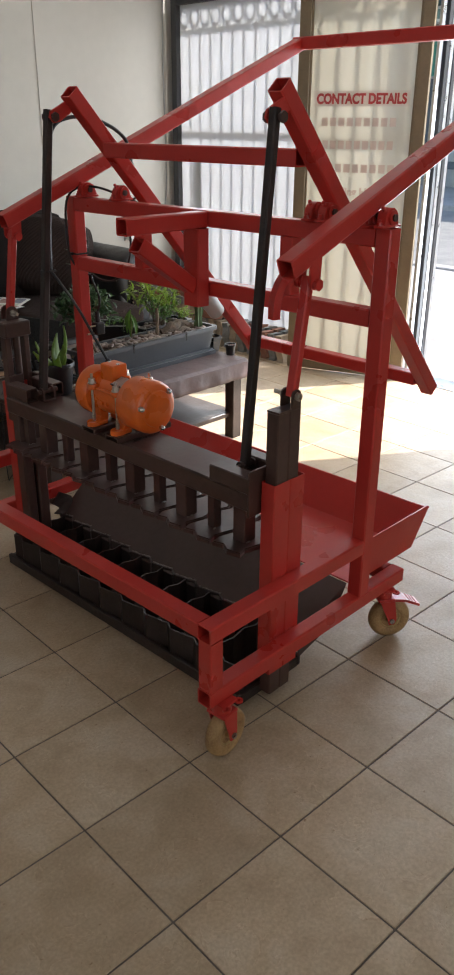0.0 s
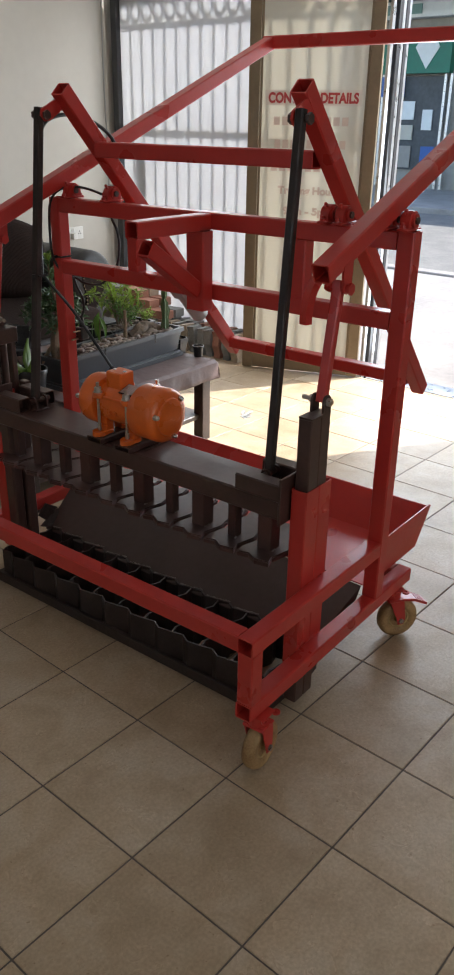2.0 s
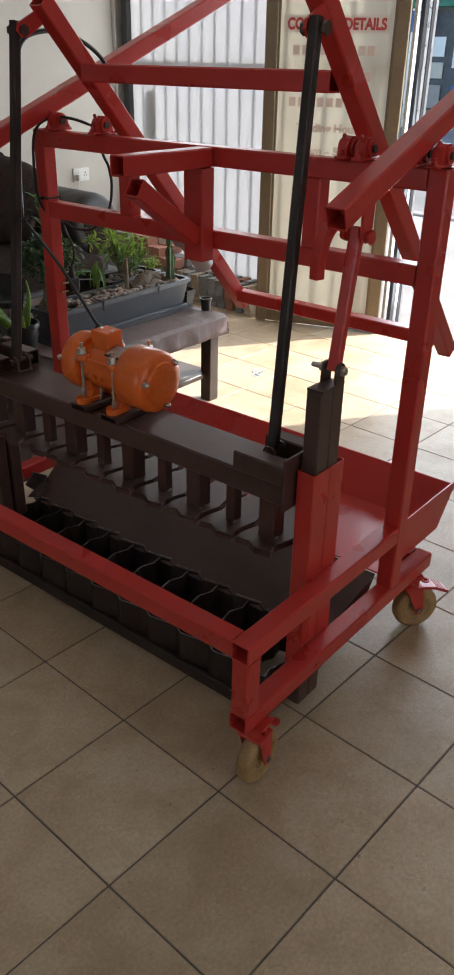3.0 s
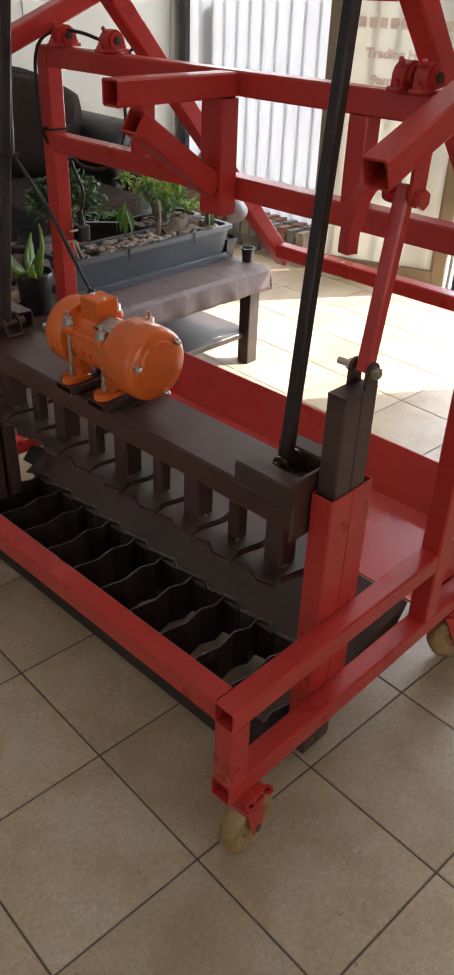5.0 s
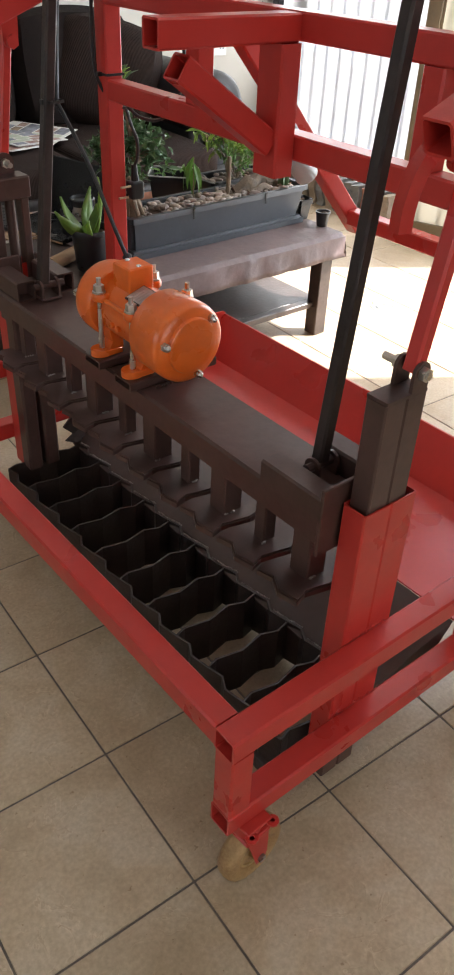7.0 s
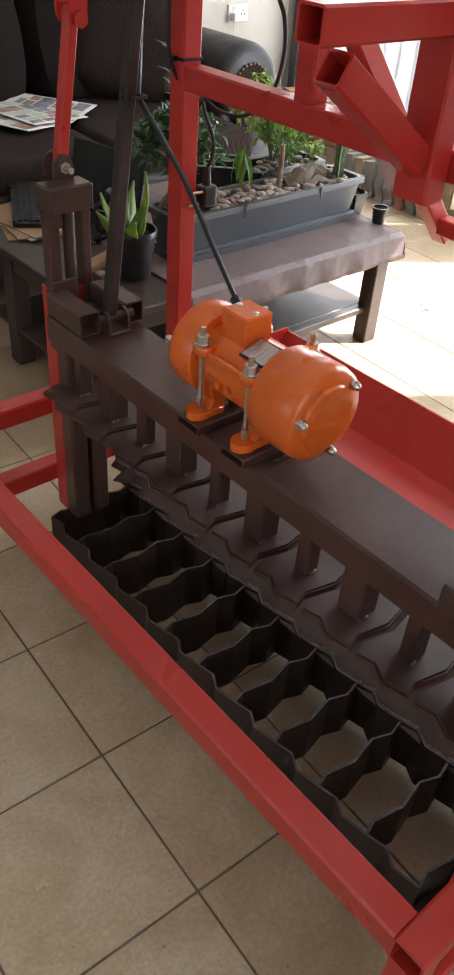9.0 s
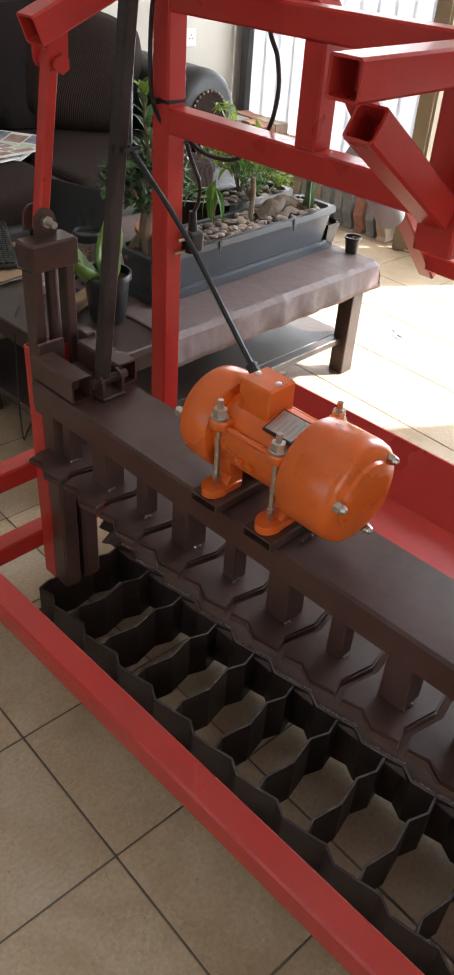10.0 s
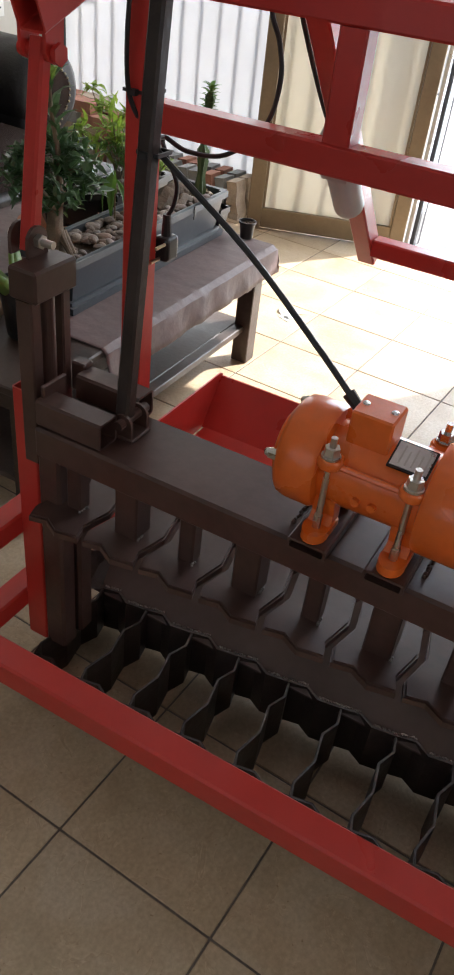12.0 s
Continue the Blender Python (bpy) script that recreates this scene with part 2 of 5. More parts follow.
PAVER_T = material("tan_paver_concrete", (0.40, 0.32, 0.24), 0.9, var=0.25, scale=20, bump=0.6, per=0.12)
PAVING = material("pale_concrete_paving", (0.31, 0.28, 0.25), 0.85, var=0.2, scale=2, bump=0.3)
ASPHALT = material("asphalt", (0.18, 0.168, 0.15), 0.85, var=0.25, scale=3, bump=0.4)
SHOPGREEN = material("green_sign_board", (0.012, 0.15, 0.095), 0.5, var=0.1)
SHOPWHITE = material("white_sign_board", (0.70, 0.72, 0.70), 0.5, var=0.05)
SHOPTEAL = material("teal_awning", (0.10, 0.21, 0.22), 0.6, var=0.25, scale=2)
SHOPBLUE = material("blue_sign_board", (0.03, 0.10, 0.32), 0.5, var=0.1)
SHOPDARK = material("shop_interior_dark", (0.07, 0.075, 0.08), 0.6, var=0.4, scale=1.2)
SHOPWALL = material("painted_shop_wall", (0.30, 0.28, 0.25), 0.8, var=0.15, scale=1)
GREYTEXT = material("grey_green_paint", (0.18, 0.30, 0.27), 0.6, var=0.1)


# ---- mesh helpers ----
def mesh_of(name, bm, mat, smooth=False):
    bmesh.ops.recalc_face_normals(bm, faces=bm.faces)
    me = bpy.data.meshes.new(name)
    bm.to_mesh(me)
    bm.free()
    for mm in (mat if isinstance(mat, (list, tuple)) else [mat]):
        me.materials.append(mm)
    if smooth:
        for p in me.polygons:
            p.use_smooth = True
        me.set_sharp_from_angle(angle=radians(38))
    return me


def part(name, bm, mat, parent=None, label="", smooth=False):
    ob = new(name, mesh_of(name, bm, mat, smooth))
    ob.parent = parent
    return tagged(ob, label)


def thing(name, label, category, m=None, group=""):
    ob = new(name)
    ob.empty_display_size = 0.1
    if m is not None:
        ob.matrix_world = m
    return tagged(ob, label, category, group)


def solid(name, bm, mat, label, category, m=None, group="", kind="", smooth=False):
    ob = new(name, mesh_of(name, bm, mat, smooth))
    if m is not None:
        ob.matrix_world = m
    return tagged(ob, label, category, group, kind)


def box(bm, x0, x1, y0, y1, z0, z1, bevel=0.0, m=None, mi=0):
    mid = Matrix.Translation(((x0 + x1) / 2, (y0 + y1) / 2, (z0 + z1) / 2)) @ Matrix.Diagonal((abs(x1 - x0), abs(y1 - y0), abs(z1 - z0), 1))
    r = bmesh.ops.create_cube(bm, size=1, matrix=(m or Matrix()) @ mid)
    vs = r["verts"]
    faces = {f for v in vs for f in v.link_faces}
    for f in faces:
        f.material_index = mi
    if bevel:
        es = list({e for v in vs for e in v.link_edges})
        bmesh.ops.bevel(bm, geom=es, offset=bevel, segments=1 if bevel < 0.006 else 3, affect="EDGES", profile=0.5)
    return bm


def axes(p0, p1, up=(0, 0, 1)):
    d = Vector(p1) - Vector(p0)
    f = d.normalized()
    s = f.cross(Vector(up))
    if s.length < 1e-4:
        s = f.cross(Vector((0, 1, 0)))
    s.normalize()
    return d.length, f, s, s.cross(f)


def ring(w, h, c):
    a, b = w / 2, h / 2
    return [(-a + c, -b), (a - c, -b), (a, -b + c), (a, b - c), (a - c, b), (-a + c, b), (-a, b - c), (-a, -b + c)]


def tube(bm, p0, p1, w=0.05, h=0.05, up=(0, 0, 1), wall=0.004, c=0.004, deep=0.05):
    """A hollow square section from p0 to p1 with rounded corners and open ends."""
    n, f, s, u = axes(p0, p1, up)
    p0, p1 = Vector(p0), Vector(p1)
    o, i = ring(w, h, c), ring(w - 2 * wall, h - 2 * wall, c * 0.6)
    deep = min(deep, n * 0.3)

    def loop(base, prof):
        return [bm.verts.new(base + s * x + u * y) for x, y in prof]
    rows = [loop(p0 + f * deep, i), loop(p0, i), loop(p0, o), loop(p1, o), loop(p1, i), loop(p1 - f * deep, i)]
    for a, b in zip(rows, rows[1:]):
        for j in range(8):
            bm.faces.new((a[j], a[(j + 1) % 8], b[(j + 1) % 8], b[j]))
    bm.faces.new(rows[0])
    bm.faces.new(rows[-1])
    return bm


def rod(bm, p0, p1, r, r2=None, seg=14):
    n, f, s, u = axes(p0, p1)
    m = Matrix.Translation((Vector(p0) + Vector(p1)) / 2) @ Matrix((s, u, f)).transposed().to_4x4()
    bmesh.ops.create_cone(bm, cap_ends=True, segments=seg, radius1=r, radius2=r if r2 is None else r2, depth=n, matrix=m)
    return bm


def lathe(bm, prof, seg=28, m=None):
    """A turned body: prof is a list of (radius, height) along local z."""
    m = m or Matrix()
    rows = []
    for r, z in prof:
        rows.append([bm.verts.new(m @ Vector((r * math.cos(2 * math.pi * j / seg), r * math.sin(2 * math.pi * j / seg), z))) for j in range(seg)])
    for a, b in zip(rows, rows[1:]):
        for j in range(seg):
            bm.faces.new((a[j], a[(j + 1) % seg], b[(j + 1) % seg], b[j]))
    if prof[0][0] > 1e-5:
        bm.faces.new(rows[0])
    if prof[-1][0] > 1e-5:
        bm.faces.new(rows[-1])
    return bm


def plate(bm, pts, offset, m=None):
    """A flat plate: the outline pts thickened by the vector offset."""
    m = m or Matrix()
    off = Vector(offset)
    a = [bm.verts.new(m @ Vector(p)) for p in pts]
    b = [bm.verts.new(m @ (Vector(p) + off)) for p in pts]
    bm.faces.new(a)
    bm.faces.new(b[::-1])
    for j in range(len(pts)):
        bm.faces.new((a[j], a[(j + 1) % len(pts)], b[(j + 1) % len(pts)], b[j]))
    return bm


def ribbon(bm, line, z0, z1, t):
    """A standing sheet of thickness t along the plan line."""
    pts = [Vector((x, y)) for x, y in line]
    nrm = []
    for j in range(len(pts)):
        d = (pts[min(j + 1, len(pts) - 1)] - pts[max(j - 1, 0)]).normalized()
        nrm.append(Vector((-d.y, d.x)) * t / 2)
    rows = []
    for p, q in zip(pts, nrm):
        rows.append([bm.verts.new((*(p + q), z0)), bm.verts.new((*(p + q), z1)), bm.verts.new((*(p - q), z1)), bm.verts.new((*(p - q), z0))])
    for a, b in zip(rows, rows[1:]):
        for j in range(4):
            bm.faces.new((a[j], a[(j + 1) % 4], b[(j + 1) % 4], b[j]))
    bm.faces.new(rows[0])
    bm.faces.new(rows[-1][::-1])
    return bm


def curve_line(pts, steps=8):
    """Points on a smooth line through pts."""
    out = []
    p = [Vector(pts[0])] + [Vector(q) for q in pts] + [Vector(pts[-1])]
    for j in range(1, len(p) - 2):
        for k in range(steps):
            t = k / steps
            a, b, c, d = p[j - 1], p[j], p[j + 1], p[j + 2]
            out.append(0.5 * ((2 * b) + (c - a) * t + (2 * a - 5 * b + 4 * c - d) * t * t + (3 * b - a - 3 * c + d) * t ** 3))
    out.append(p[-2])
    return out


def hose(bm, pts, r, seg=8, steps=8, taper=None):
    line = curve_line(pts, steps) if steps > 1 else [Vector(p) for p in pts]
    rows = []
    side = None
    for j, p in enumerate(line):
        d = (line[min(j + 1, len(line) - 1)] - line[max(j - 1, 0)]).normalized()
        if side is None:
            side = d.orthogonal().normalized()
        side = (side - d * side.dot(d)).normalized()
        u = d.cross(side)
        rr = r if taper is None else r + (taper - r) * j / (len(line) - 1)
        rows.append([bm.verts.new(p + (side * math.cos(2 * math.pi * k / seg) + u * math.sin(2 * math.pi * k / seg)) * rr) for k in range(seg)])
    for a, b in zip(rows, rows[1:]):
        for k in range(seg):
            bm.faces.new((a[k], a[(k + 1) % seg], b[(k + 1) % seg], b[k]))
    bm.faces.new(rows[0])
    bm.faces.new(rows[-1])
    return bm


def bolt(bm, p, axis, r=0.008, head=0.008, shank=0.012):
    a = Vector(axis).normalized()
    p = Vector(p)
    rod(bm, p, p + a * head, r, seg=6)
    rod(bm, p + a * head, p + a * (head + shank), r * 0.55, seg=10)
    return bm


def B():
    return bmesh.new()


# ---- room ----
X_W, X_E, Y_S, Y_N, CEIL = -2.5, 4.70, -2.0, 5.58, 2.95


def slab(name, x0, x1, y0, y1, z0, z1, mat, label, category="wall"):
    return solid(name, box(B(), x0, x1, y0, y1, z0, z1), mat, label, category, kind="structure")


def joined(name, boxes, mat, label, category):
    bm = B()
    for b in boxes:
        box(bm, *b)
    return solid(name, bm, mat, label, category, kind="structure")


joined("wall_north", [(X_W, X_E + 0.2, Y_N, Y_N + 0.2, -0.1, CEIL)], WALLPAINT, "smooth cream painted plaster wall behind the sofa", "wall")
# the openings in the west and south walls are added for the fill lamps
joined("wall_west", [(X_W - 0.2, X_W, Y_S - 0.2, 0.3, -0.1, CEIL), (X_W - 0.2, X_W, 3.7, Y_N + 0.2, -0.1, CEIL), (X_W - 0.2, X_W, 0.3, 3.7, -0.1, 0.75), (X_W - 0.2, X_W, 0.3, 3.7, 2.45, CEIL)], WALLPAINT, "plain cream painted wall with an opening added for fill light", "wall")
joined("wall_south", [(X_W, -0.8, Y_S - 0.2, Y_S, -0.1, CEIL), (2.6, X_E + 0.2, Y_S - 0.2, Y_S, -0.1, CEIL), (-0.8, 2.6, Y_S - 0.2, Y_S, -0.1, 0.6), (-0.8, 2.6, Y_S - 0.2, Y_S, 2.4, CEIL)], WALLPAINT, "plain cream painted wall with an opening added for fill light", "wall")
joined("wall_east", [(X_E, X_E + 0.2, Y_S, 1.55, -0.1, CEIL), (X_E, X_E + 0.2, 1.55, 3.15, 2.52, CEIL), (X_E, X_E + 0.2, 3.15, Y_N, 2.86, CEIL), (X_E, X_E + 0.2, 5.52, Y_N, -0.1, 2.86), (4.605, 4.66, 3.15, 5.52, 2.525, 2.86)], WALLPAINT, "plain cream painted shopfront wall beside the doorway", "wall")
slab("ceiling", X_W - 0.2, X_E + 0.2, Y_S - 0.2, Y_N + 0.2, CEIL, CEIL + 0.15, CEILPAINT, "plain white painted ceiling", "ceiling")

# shop window with film, dark frame
win = thing("window_1", "tall shop window with white frosted film in a dark frame", "window")
tagged(win, kind="structure")
part("window_frame", box(box(box(box(B(), 4.60, 4.70, 5.46, 5.52, 0, 2.52, 0.004), 4.60, 4.70, 3.80, 3.88, 0, 2.52, 0.004), 4.605, 4.695, 3.88, 5.46, 0.0, 0.07, 0.004), 4.605, 4.695, 3.88, 5.46, 2.45, 2.52, 0.004), DARKFRAME, win)
part("pane", box(B(), 4.645, 4.651, 3.88, 5.46, 0.07, 2.45), FILM_W, win, "white frosted pane")
# unseen panes, added to close the openings behind the fill lamps
for nm, x0, y0, x1, y1, z0, z1 in (("window_2", -0.8, Y_S - 0.12, 2.6, Y_S - 0.10, 0.6, 2.4), ("window_3", X_W - 0.12, 0.3, X_W - 0.10, 3.7, 0.75, 2.45)):
    w2 = solid(nm, box(B(), x0, x1, y0, y1, z0, z1), FILM_W, "unseen window with white frosted film, added for fill light", "window", kind="structure")

# security gates close behind the frosted panes
def security_gate(m, length, label):
    ob = thing("security_gate", label, "gate", m)
    n = int(length / 0.118)
    pitch = length / n
    for k in range(n + 1):
        part("bar", tube(B(), (pitch * k, 0, 0.02), (pitch * k, 0, 2.30), 0.014, 0.014, (1, 0, 0), 0.002, 0.001), GATEPAINT, ob)
    for z, h in ((0.14, 0.04), (1.58, 0.045), (2.30, 0.035), (2.46, 0.035)):
        part("rail", tube(B(), (-0.02, 0.014, z), (length + 0.02, 0.014, z), 0.014, h), GATEPAINT, ob)
    for k in range(n):
        line = [(pitch * (k + 0.5) + 0.048 * math.cos(a * math.pi / 8), 0, 2.38 + 0.058 * math.sin(a * math.pi / 8)) for a in range(17)]
        part("ring", hose(B(), line, 0.010, 6, 1), GATEPAINT, ob)
    return ob


g1 = security_gate(Matrix.Translation((4.672, 5.46, 0)) @ Matrix.Rotation(radians(-90), 4, "Z"), 1.56, "black steel security gate with slim bars and rings")
part("lock_box", box(B(), 0.16, 0.24, 0.004, 0.04, 0.90, 1.40, 0.004), GATEPAINT, g1)

# door leaf with film and lettering, ajar
DL0, DL1 = Vector((4.335, 3.92, 0)), Vector((4.665, 3.15, 0))
dlen = (DL1 - DL0).length
dm = Matrix.Translation(DL0) @ Matrix.Rotation(math.atan2(DL1.y - DL0.y, DL1.x - DL0.x), 4, "Z")
door = thing("door_1", "bronze aluminium glass door with cream film, standing ajar", "door", dm)
tagged(door, kind="structure")
part("stile", box(B(), 0, 0.075, -0.022, 0.022, 0.01, 2.5, 0.003), BRONZE, door)
part("stile", box(B(), dlen - 0.075, dlen, -0.022, 0.022, 0.01, 2.5, 0.003), BRONZE, door)
part("bottom_rail", box(B(), 0.0755, dlen - 0.0755, -0.021, 0.021, 0.012, 0.115, 0.003), BRONZE, door)
part("top_rail", box(B(), 0.0755, dlen - 0.0755, -0.021, 0.021, 2.40, 2.498, 0.003), BRONZE, door)
part("pane", box(B(), 0.076, dlen - 0.076, -0.004, 0.004, 0.116, 2.399), FILM_D, door, "cream frosted pane")
part("bead", box(box(B(), 0.0765, 0.088, -0.014, -0.005, 0.117, 2.398), dlen - 0.088, dlen - 0.0765, -0.014, -0.005, 0.117, 2.398), BRONZE, door)
security_gate(dm @ Matrix.Translation((0.03, 0.032, 0)), dlen - 0.06, "black steel gate folded back behind the glass door")
post = joined("trim", [(4.50, 4.60, 3.90, 3.985, 0, 2.52)], DARKFRAME, "dark aluminium post between the window and the door", "frame")


def lettering(words, x, z, size, mat, parent, name, width=None):
    cu = bpy.data.curves.new(name, "FONT")
    cu.body, cu.size, cu.align_x, cu.extrude, cu.offset = words, size, "CENTER", 0.0006, size * 0.045
    tmp = bpy.data.objects.new(name, cu)
    scene.collection.objects.link(tmp)
    bpy.context.view_layer.update()
    me = bpy.data.meshes.new_from_object(tmp.evaluated_get(bpy.context.evaluated_depsgraph_get()))
    bpy.data.objects.remove(tmp)
    xs = [v.co.x for v in me.vertices]
    k = width / (max(xs) - min(xs)) if width else 1
    me.transform(Matrix.Translation((x, -0.0065, z)) @ Matrix.Rotation(radians(90), 4, "X") @ Matrix.Diagonal((k, 1, 1, 1)))
    me.materials.append(mat)
    ob = new(name, me)
    ob.parent = parent
    return ob


DC = dlen / 2
part("letter_strip", box(B(), DC - 0.31, DC + 0.31, -0.0055, -0.0045, 1.735, 1.825), SIGNPALE, door)
lettering("CONTACT DETAILS", DC, 1.752, 0.08, SIGNRED, door, "lettering", 0.58)
for z, w in ((1.62, 0.50), (1.485, 0.48), (1.345, 0.52)):
    bm = B()
    for k in range(9):
        x = DC - w / 2 + w * k / 9
        box(bm, x, x + w / 9 * 0.72, -0.0058, -0.0045, z, z + 0.05)
    part("letter_bar", bm, SIGNFADED, door, "faded red line of writing")
lettering("Trading Hours", DC, 1.207, 0.064, SIGNFADED, door, "lettering", 0.41)
lettering("9am - 5pm", DC, 1.078, 0.064, SIGNFADED, door, "lettering", 0.33)

# folded tracks of the sliding gate at the doorway
tr = thing("door_frame", "silver and dark aluminium door jamb channels beside the doorway", "door frame")
tagged(tr, kind="structure")
for k, (x, y, w, mt) in enumerate(((4.70, 3.13, 0.022, TRACK), (4.75, 3.115, 0.03, DARKFRAME), (4.80, 3.12, 0.018, TRACK), (4.86, 3.13, 0.03, DARKFRAME), (4.92, 3.15, 0.02, TRACK))):
    part("channel", box(B(), x, x + 0.035, y, y + w, -0.02, 2.5, 0.002), mt, tr)
part("threshold", box(B(), 4.705, 4.90, 1.55, 3.10, -0.03, 0.004, 0.002), TRACK, tr)

# ---- street ----
solid("ground", box(B(), 4.9, 400, -300, 300, -0.30, -0.06), PAVING, "pale sunlit concrete paving outside the shop", "ground", kind="structure")
solid("ground", box(B(), -400, 4.9, -300, 300, -0.40, -0.12), PAVING, "pale paving round the building", "ground", kind="structure")
solid("road", box(B(), 9.5, 16.0, -80, 90, -0.14, -0.052), ASPHALT, "dusty pale grey road in front of the shop", "road", kind="structure")
solid("kerb", box(B(), 16.0, 16.25, -80, 90, -0.14, 0.06, 0.02), PAVING, "pale concrete kerb across the road", "kerb", kind="structure")
solid("kerb", box(B(), 9.28, 9.5, -80, 90, -0.14, -0.03, 0.02), PAVING, "pale concrete kerb on the near side of the road", "kerb", kind="structure")
solid("pavement", box(B(), 16.25, 21.0, -80, 90, -0.14, 0.05), PAVING, "pale concrete pavement before the shops", "pavement", kind="structure")
shop = thing("shop_building", "shops across the road with teal awning and green sign", "building")
part("wall", box(B(), 21.3, 26, -10, 40, 0.0, 7.0), SHOPWALL, shop)
part("awning", box(B(), 18.8, 21.28, 4, 24, 4.55, 5.4, 0.03), SHOPTEAL, shop, "faded teal awning")
part("fascia", box(B(), 20.9, 21.25, 4, 24, 4.12, 4.5, 0.02), SHOPWHITE, shop, "pale fascia board")
part("signboard", box(B(), 20.98, 21.2, 11.0, 14.2, 2.85, 3.85, 0.01), SHOPGREEN, shop, "green sign board")
part("signboard", box(B(), 20.98, 21.2, 12.35, 12.95, 2.30, 2.78, 0.01), SHOPBLUE, shop, "blue sign board")
bm = B()
for k in range(3):
    box(bm, 20.955, 20.978, 12.30 + 0.32 * k, 12.54 + 0.32 * k, 3.05, 3.22)
part("letter_bar", bm, SHOPWHITE, shop, "white line of writing")
bm = B()
for k in range(8):
    box(bm, 20.86, 20.898, 11.9 + 0.4 * k, 12.18 + 0.4 * k, 4.2, 4.42)
part("letter_bar", bm, GREYTEXT, shop, "grey-green line of writing")
part("diamond", plate(B(), [(20.955, 12.02, 3.45), (20.955, 11.9, 3.62), (20.955, 11.45, 3.62), (20.955, 11.33, 3.45), (20.955, 11.67, 2.95)], (0.02, 0, 0)), SHOPWHITE, shop, "white cut gem emblem")
part("shop_window", box(B(), 21.22, 21.28, 11.2, 14.4, 0.5, 2.8), SHOPDARK, shop)
for y0, y1, z0, z1, mt in ((12.0, 12.9, 1.75, 2.2, SHOPWHITE), (12.0, 12.9, 1.25, 1.62, FILM_D), (11.45, 11.75, 1.5, 2.0, SHOPWHITE), (12.0, 12.6, 0.55, 1.1, SHOPWALL), (11.3, 11.7, 0.7, 1.1, SHOPBLUE), (13.0, 13.9, 0.7, 2.1, SHOPWALL)):
    part("display_panel", box(B(), 21.17, 21.21, y0, y1, z0, z1, 0.01), mt, shop)
for y in (10.95, 11.12, 12.95, 14.4):
    part("mullion", box(B(), 21.12, 21.20, y, y + 0.07, 0.0, 2.84), TRACK, shop)

# ---- block machine ----
# local axes: u into the depth, v along the length, z up
LEN = 1.46
MM = Matrix.Translation((1.20, 1.295, 0)) @ Matrix.Rotation(radians(3.0), 4, "Z")
mach = thing("paver_machine", "red and dark brown steel paving block machine on cream castors", "machine", MM)

# frame
part("front_beam", tube(B(), (0.026, 0.0505, 0.427), (0.026, LEN - 0.0505, 0.427)), RED, mach)
for y0 in (0.0, LEN - 0.05):
    yc = y0 + 0.025
    part("top_rail", tube(B(), (0.0, yc, 0.428), (0.674, yc, 0.428), 0.05, 0.05), RED, mach)
    part("bottom_rail", tube(B(), (0.0, yc, 0.2235), (0.935, yc, 0.2235), 0.05, 0.05), RED, mach)
    part("corner_post", tube(B(), (0.0255, yc, 0.249), (0.0255, yc, 0.4025), 0.049, 0.049, (1, 0, 0)), RED, mach)
    yu = yc if y0 == 0 else yc - 0.018
    part("upright", tube(B(), (0.70, yu, 0.249), (0.70, yu, 1.379), 0.05, 0.05, (1, 0, 0)), RED, mach)
part("back_beam", tube(B(), (0.91, 0.0505, 0.2235), (0.91, LEN - 0.0505, 0.2235), 0.05, 0.05), RED, mach)
part("upper_bar", tube(B(), (0.70, 0.051, 1.354), (0.70, LEN - 0.069, 1.354), 0.049, 0.05), RED, mach)
part("lower_bar", tube(B(), (0.70, 0.051, 1.137), (0.70, LEN - 0.069, 1.137), 0.049, 0.05), RED, mach)
for y in (0.36, 1.032):
    part("mid_post", tube(B(), (0.70, y, 1.1625), (0.70, y, 1.3285), 0.048, 0.048, (1, 0, 0)), RED, mach)
hang = part("hanger_post", tube(B(), (0.648, 0.710, 1.083), (0.648, 0.710, 1.327), 0.052, 0.07, (0, 1, 0)), RED, mach)
part("stub_arm", tube(B(), (0.345, 0.710, 1.352), (0.675, 0.710, 1.352), 0.05, 0.05), RED, mach)
part("brace", tube(B(), (0.400, 0.710, 1.298), (0.622, 0.710, 1.148), 0.049, 0.049, (0, 0, 1)), RED, mach)


def weld(bm, p0, p1, r=0.004, n=14):
    p0, p1 = Vector(p0), Vector(p1)
    for k in range(n):
        p = p0.lerp(p1, (k + 0.5) / n)
        p += Vector((random.uniform(-1, 1), random.uniform(-1, 1), random.uniform(-0.5, 0.5))) * r * 0.4
        bmesh.ops.create_icosphere(bm, subdivisions=1, radius=r * random.uniform(0.7, 1.25), matrix=Matrix.Translation(p))
    return bm


for y in (0.050, LEN - 0.050):
    bm = B()
    weld(bm, (0.31, y, 0.453), (0.405, y, 0.453))
    weld(bm, (0.31, y, 0.249), (0.405, y, 0.249))
    weld(bm, (0.676, y, 0.39), (0.676, y, 0.435), n=8)
    tagged(part("weld_bead", bm, RED, mach), kind="stuff")

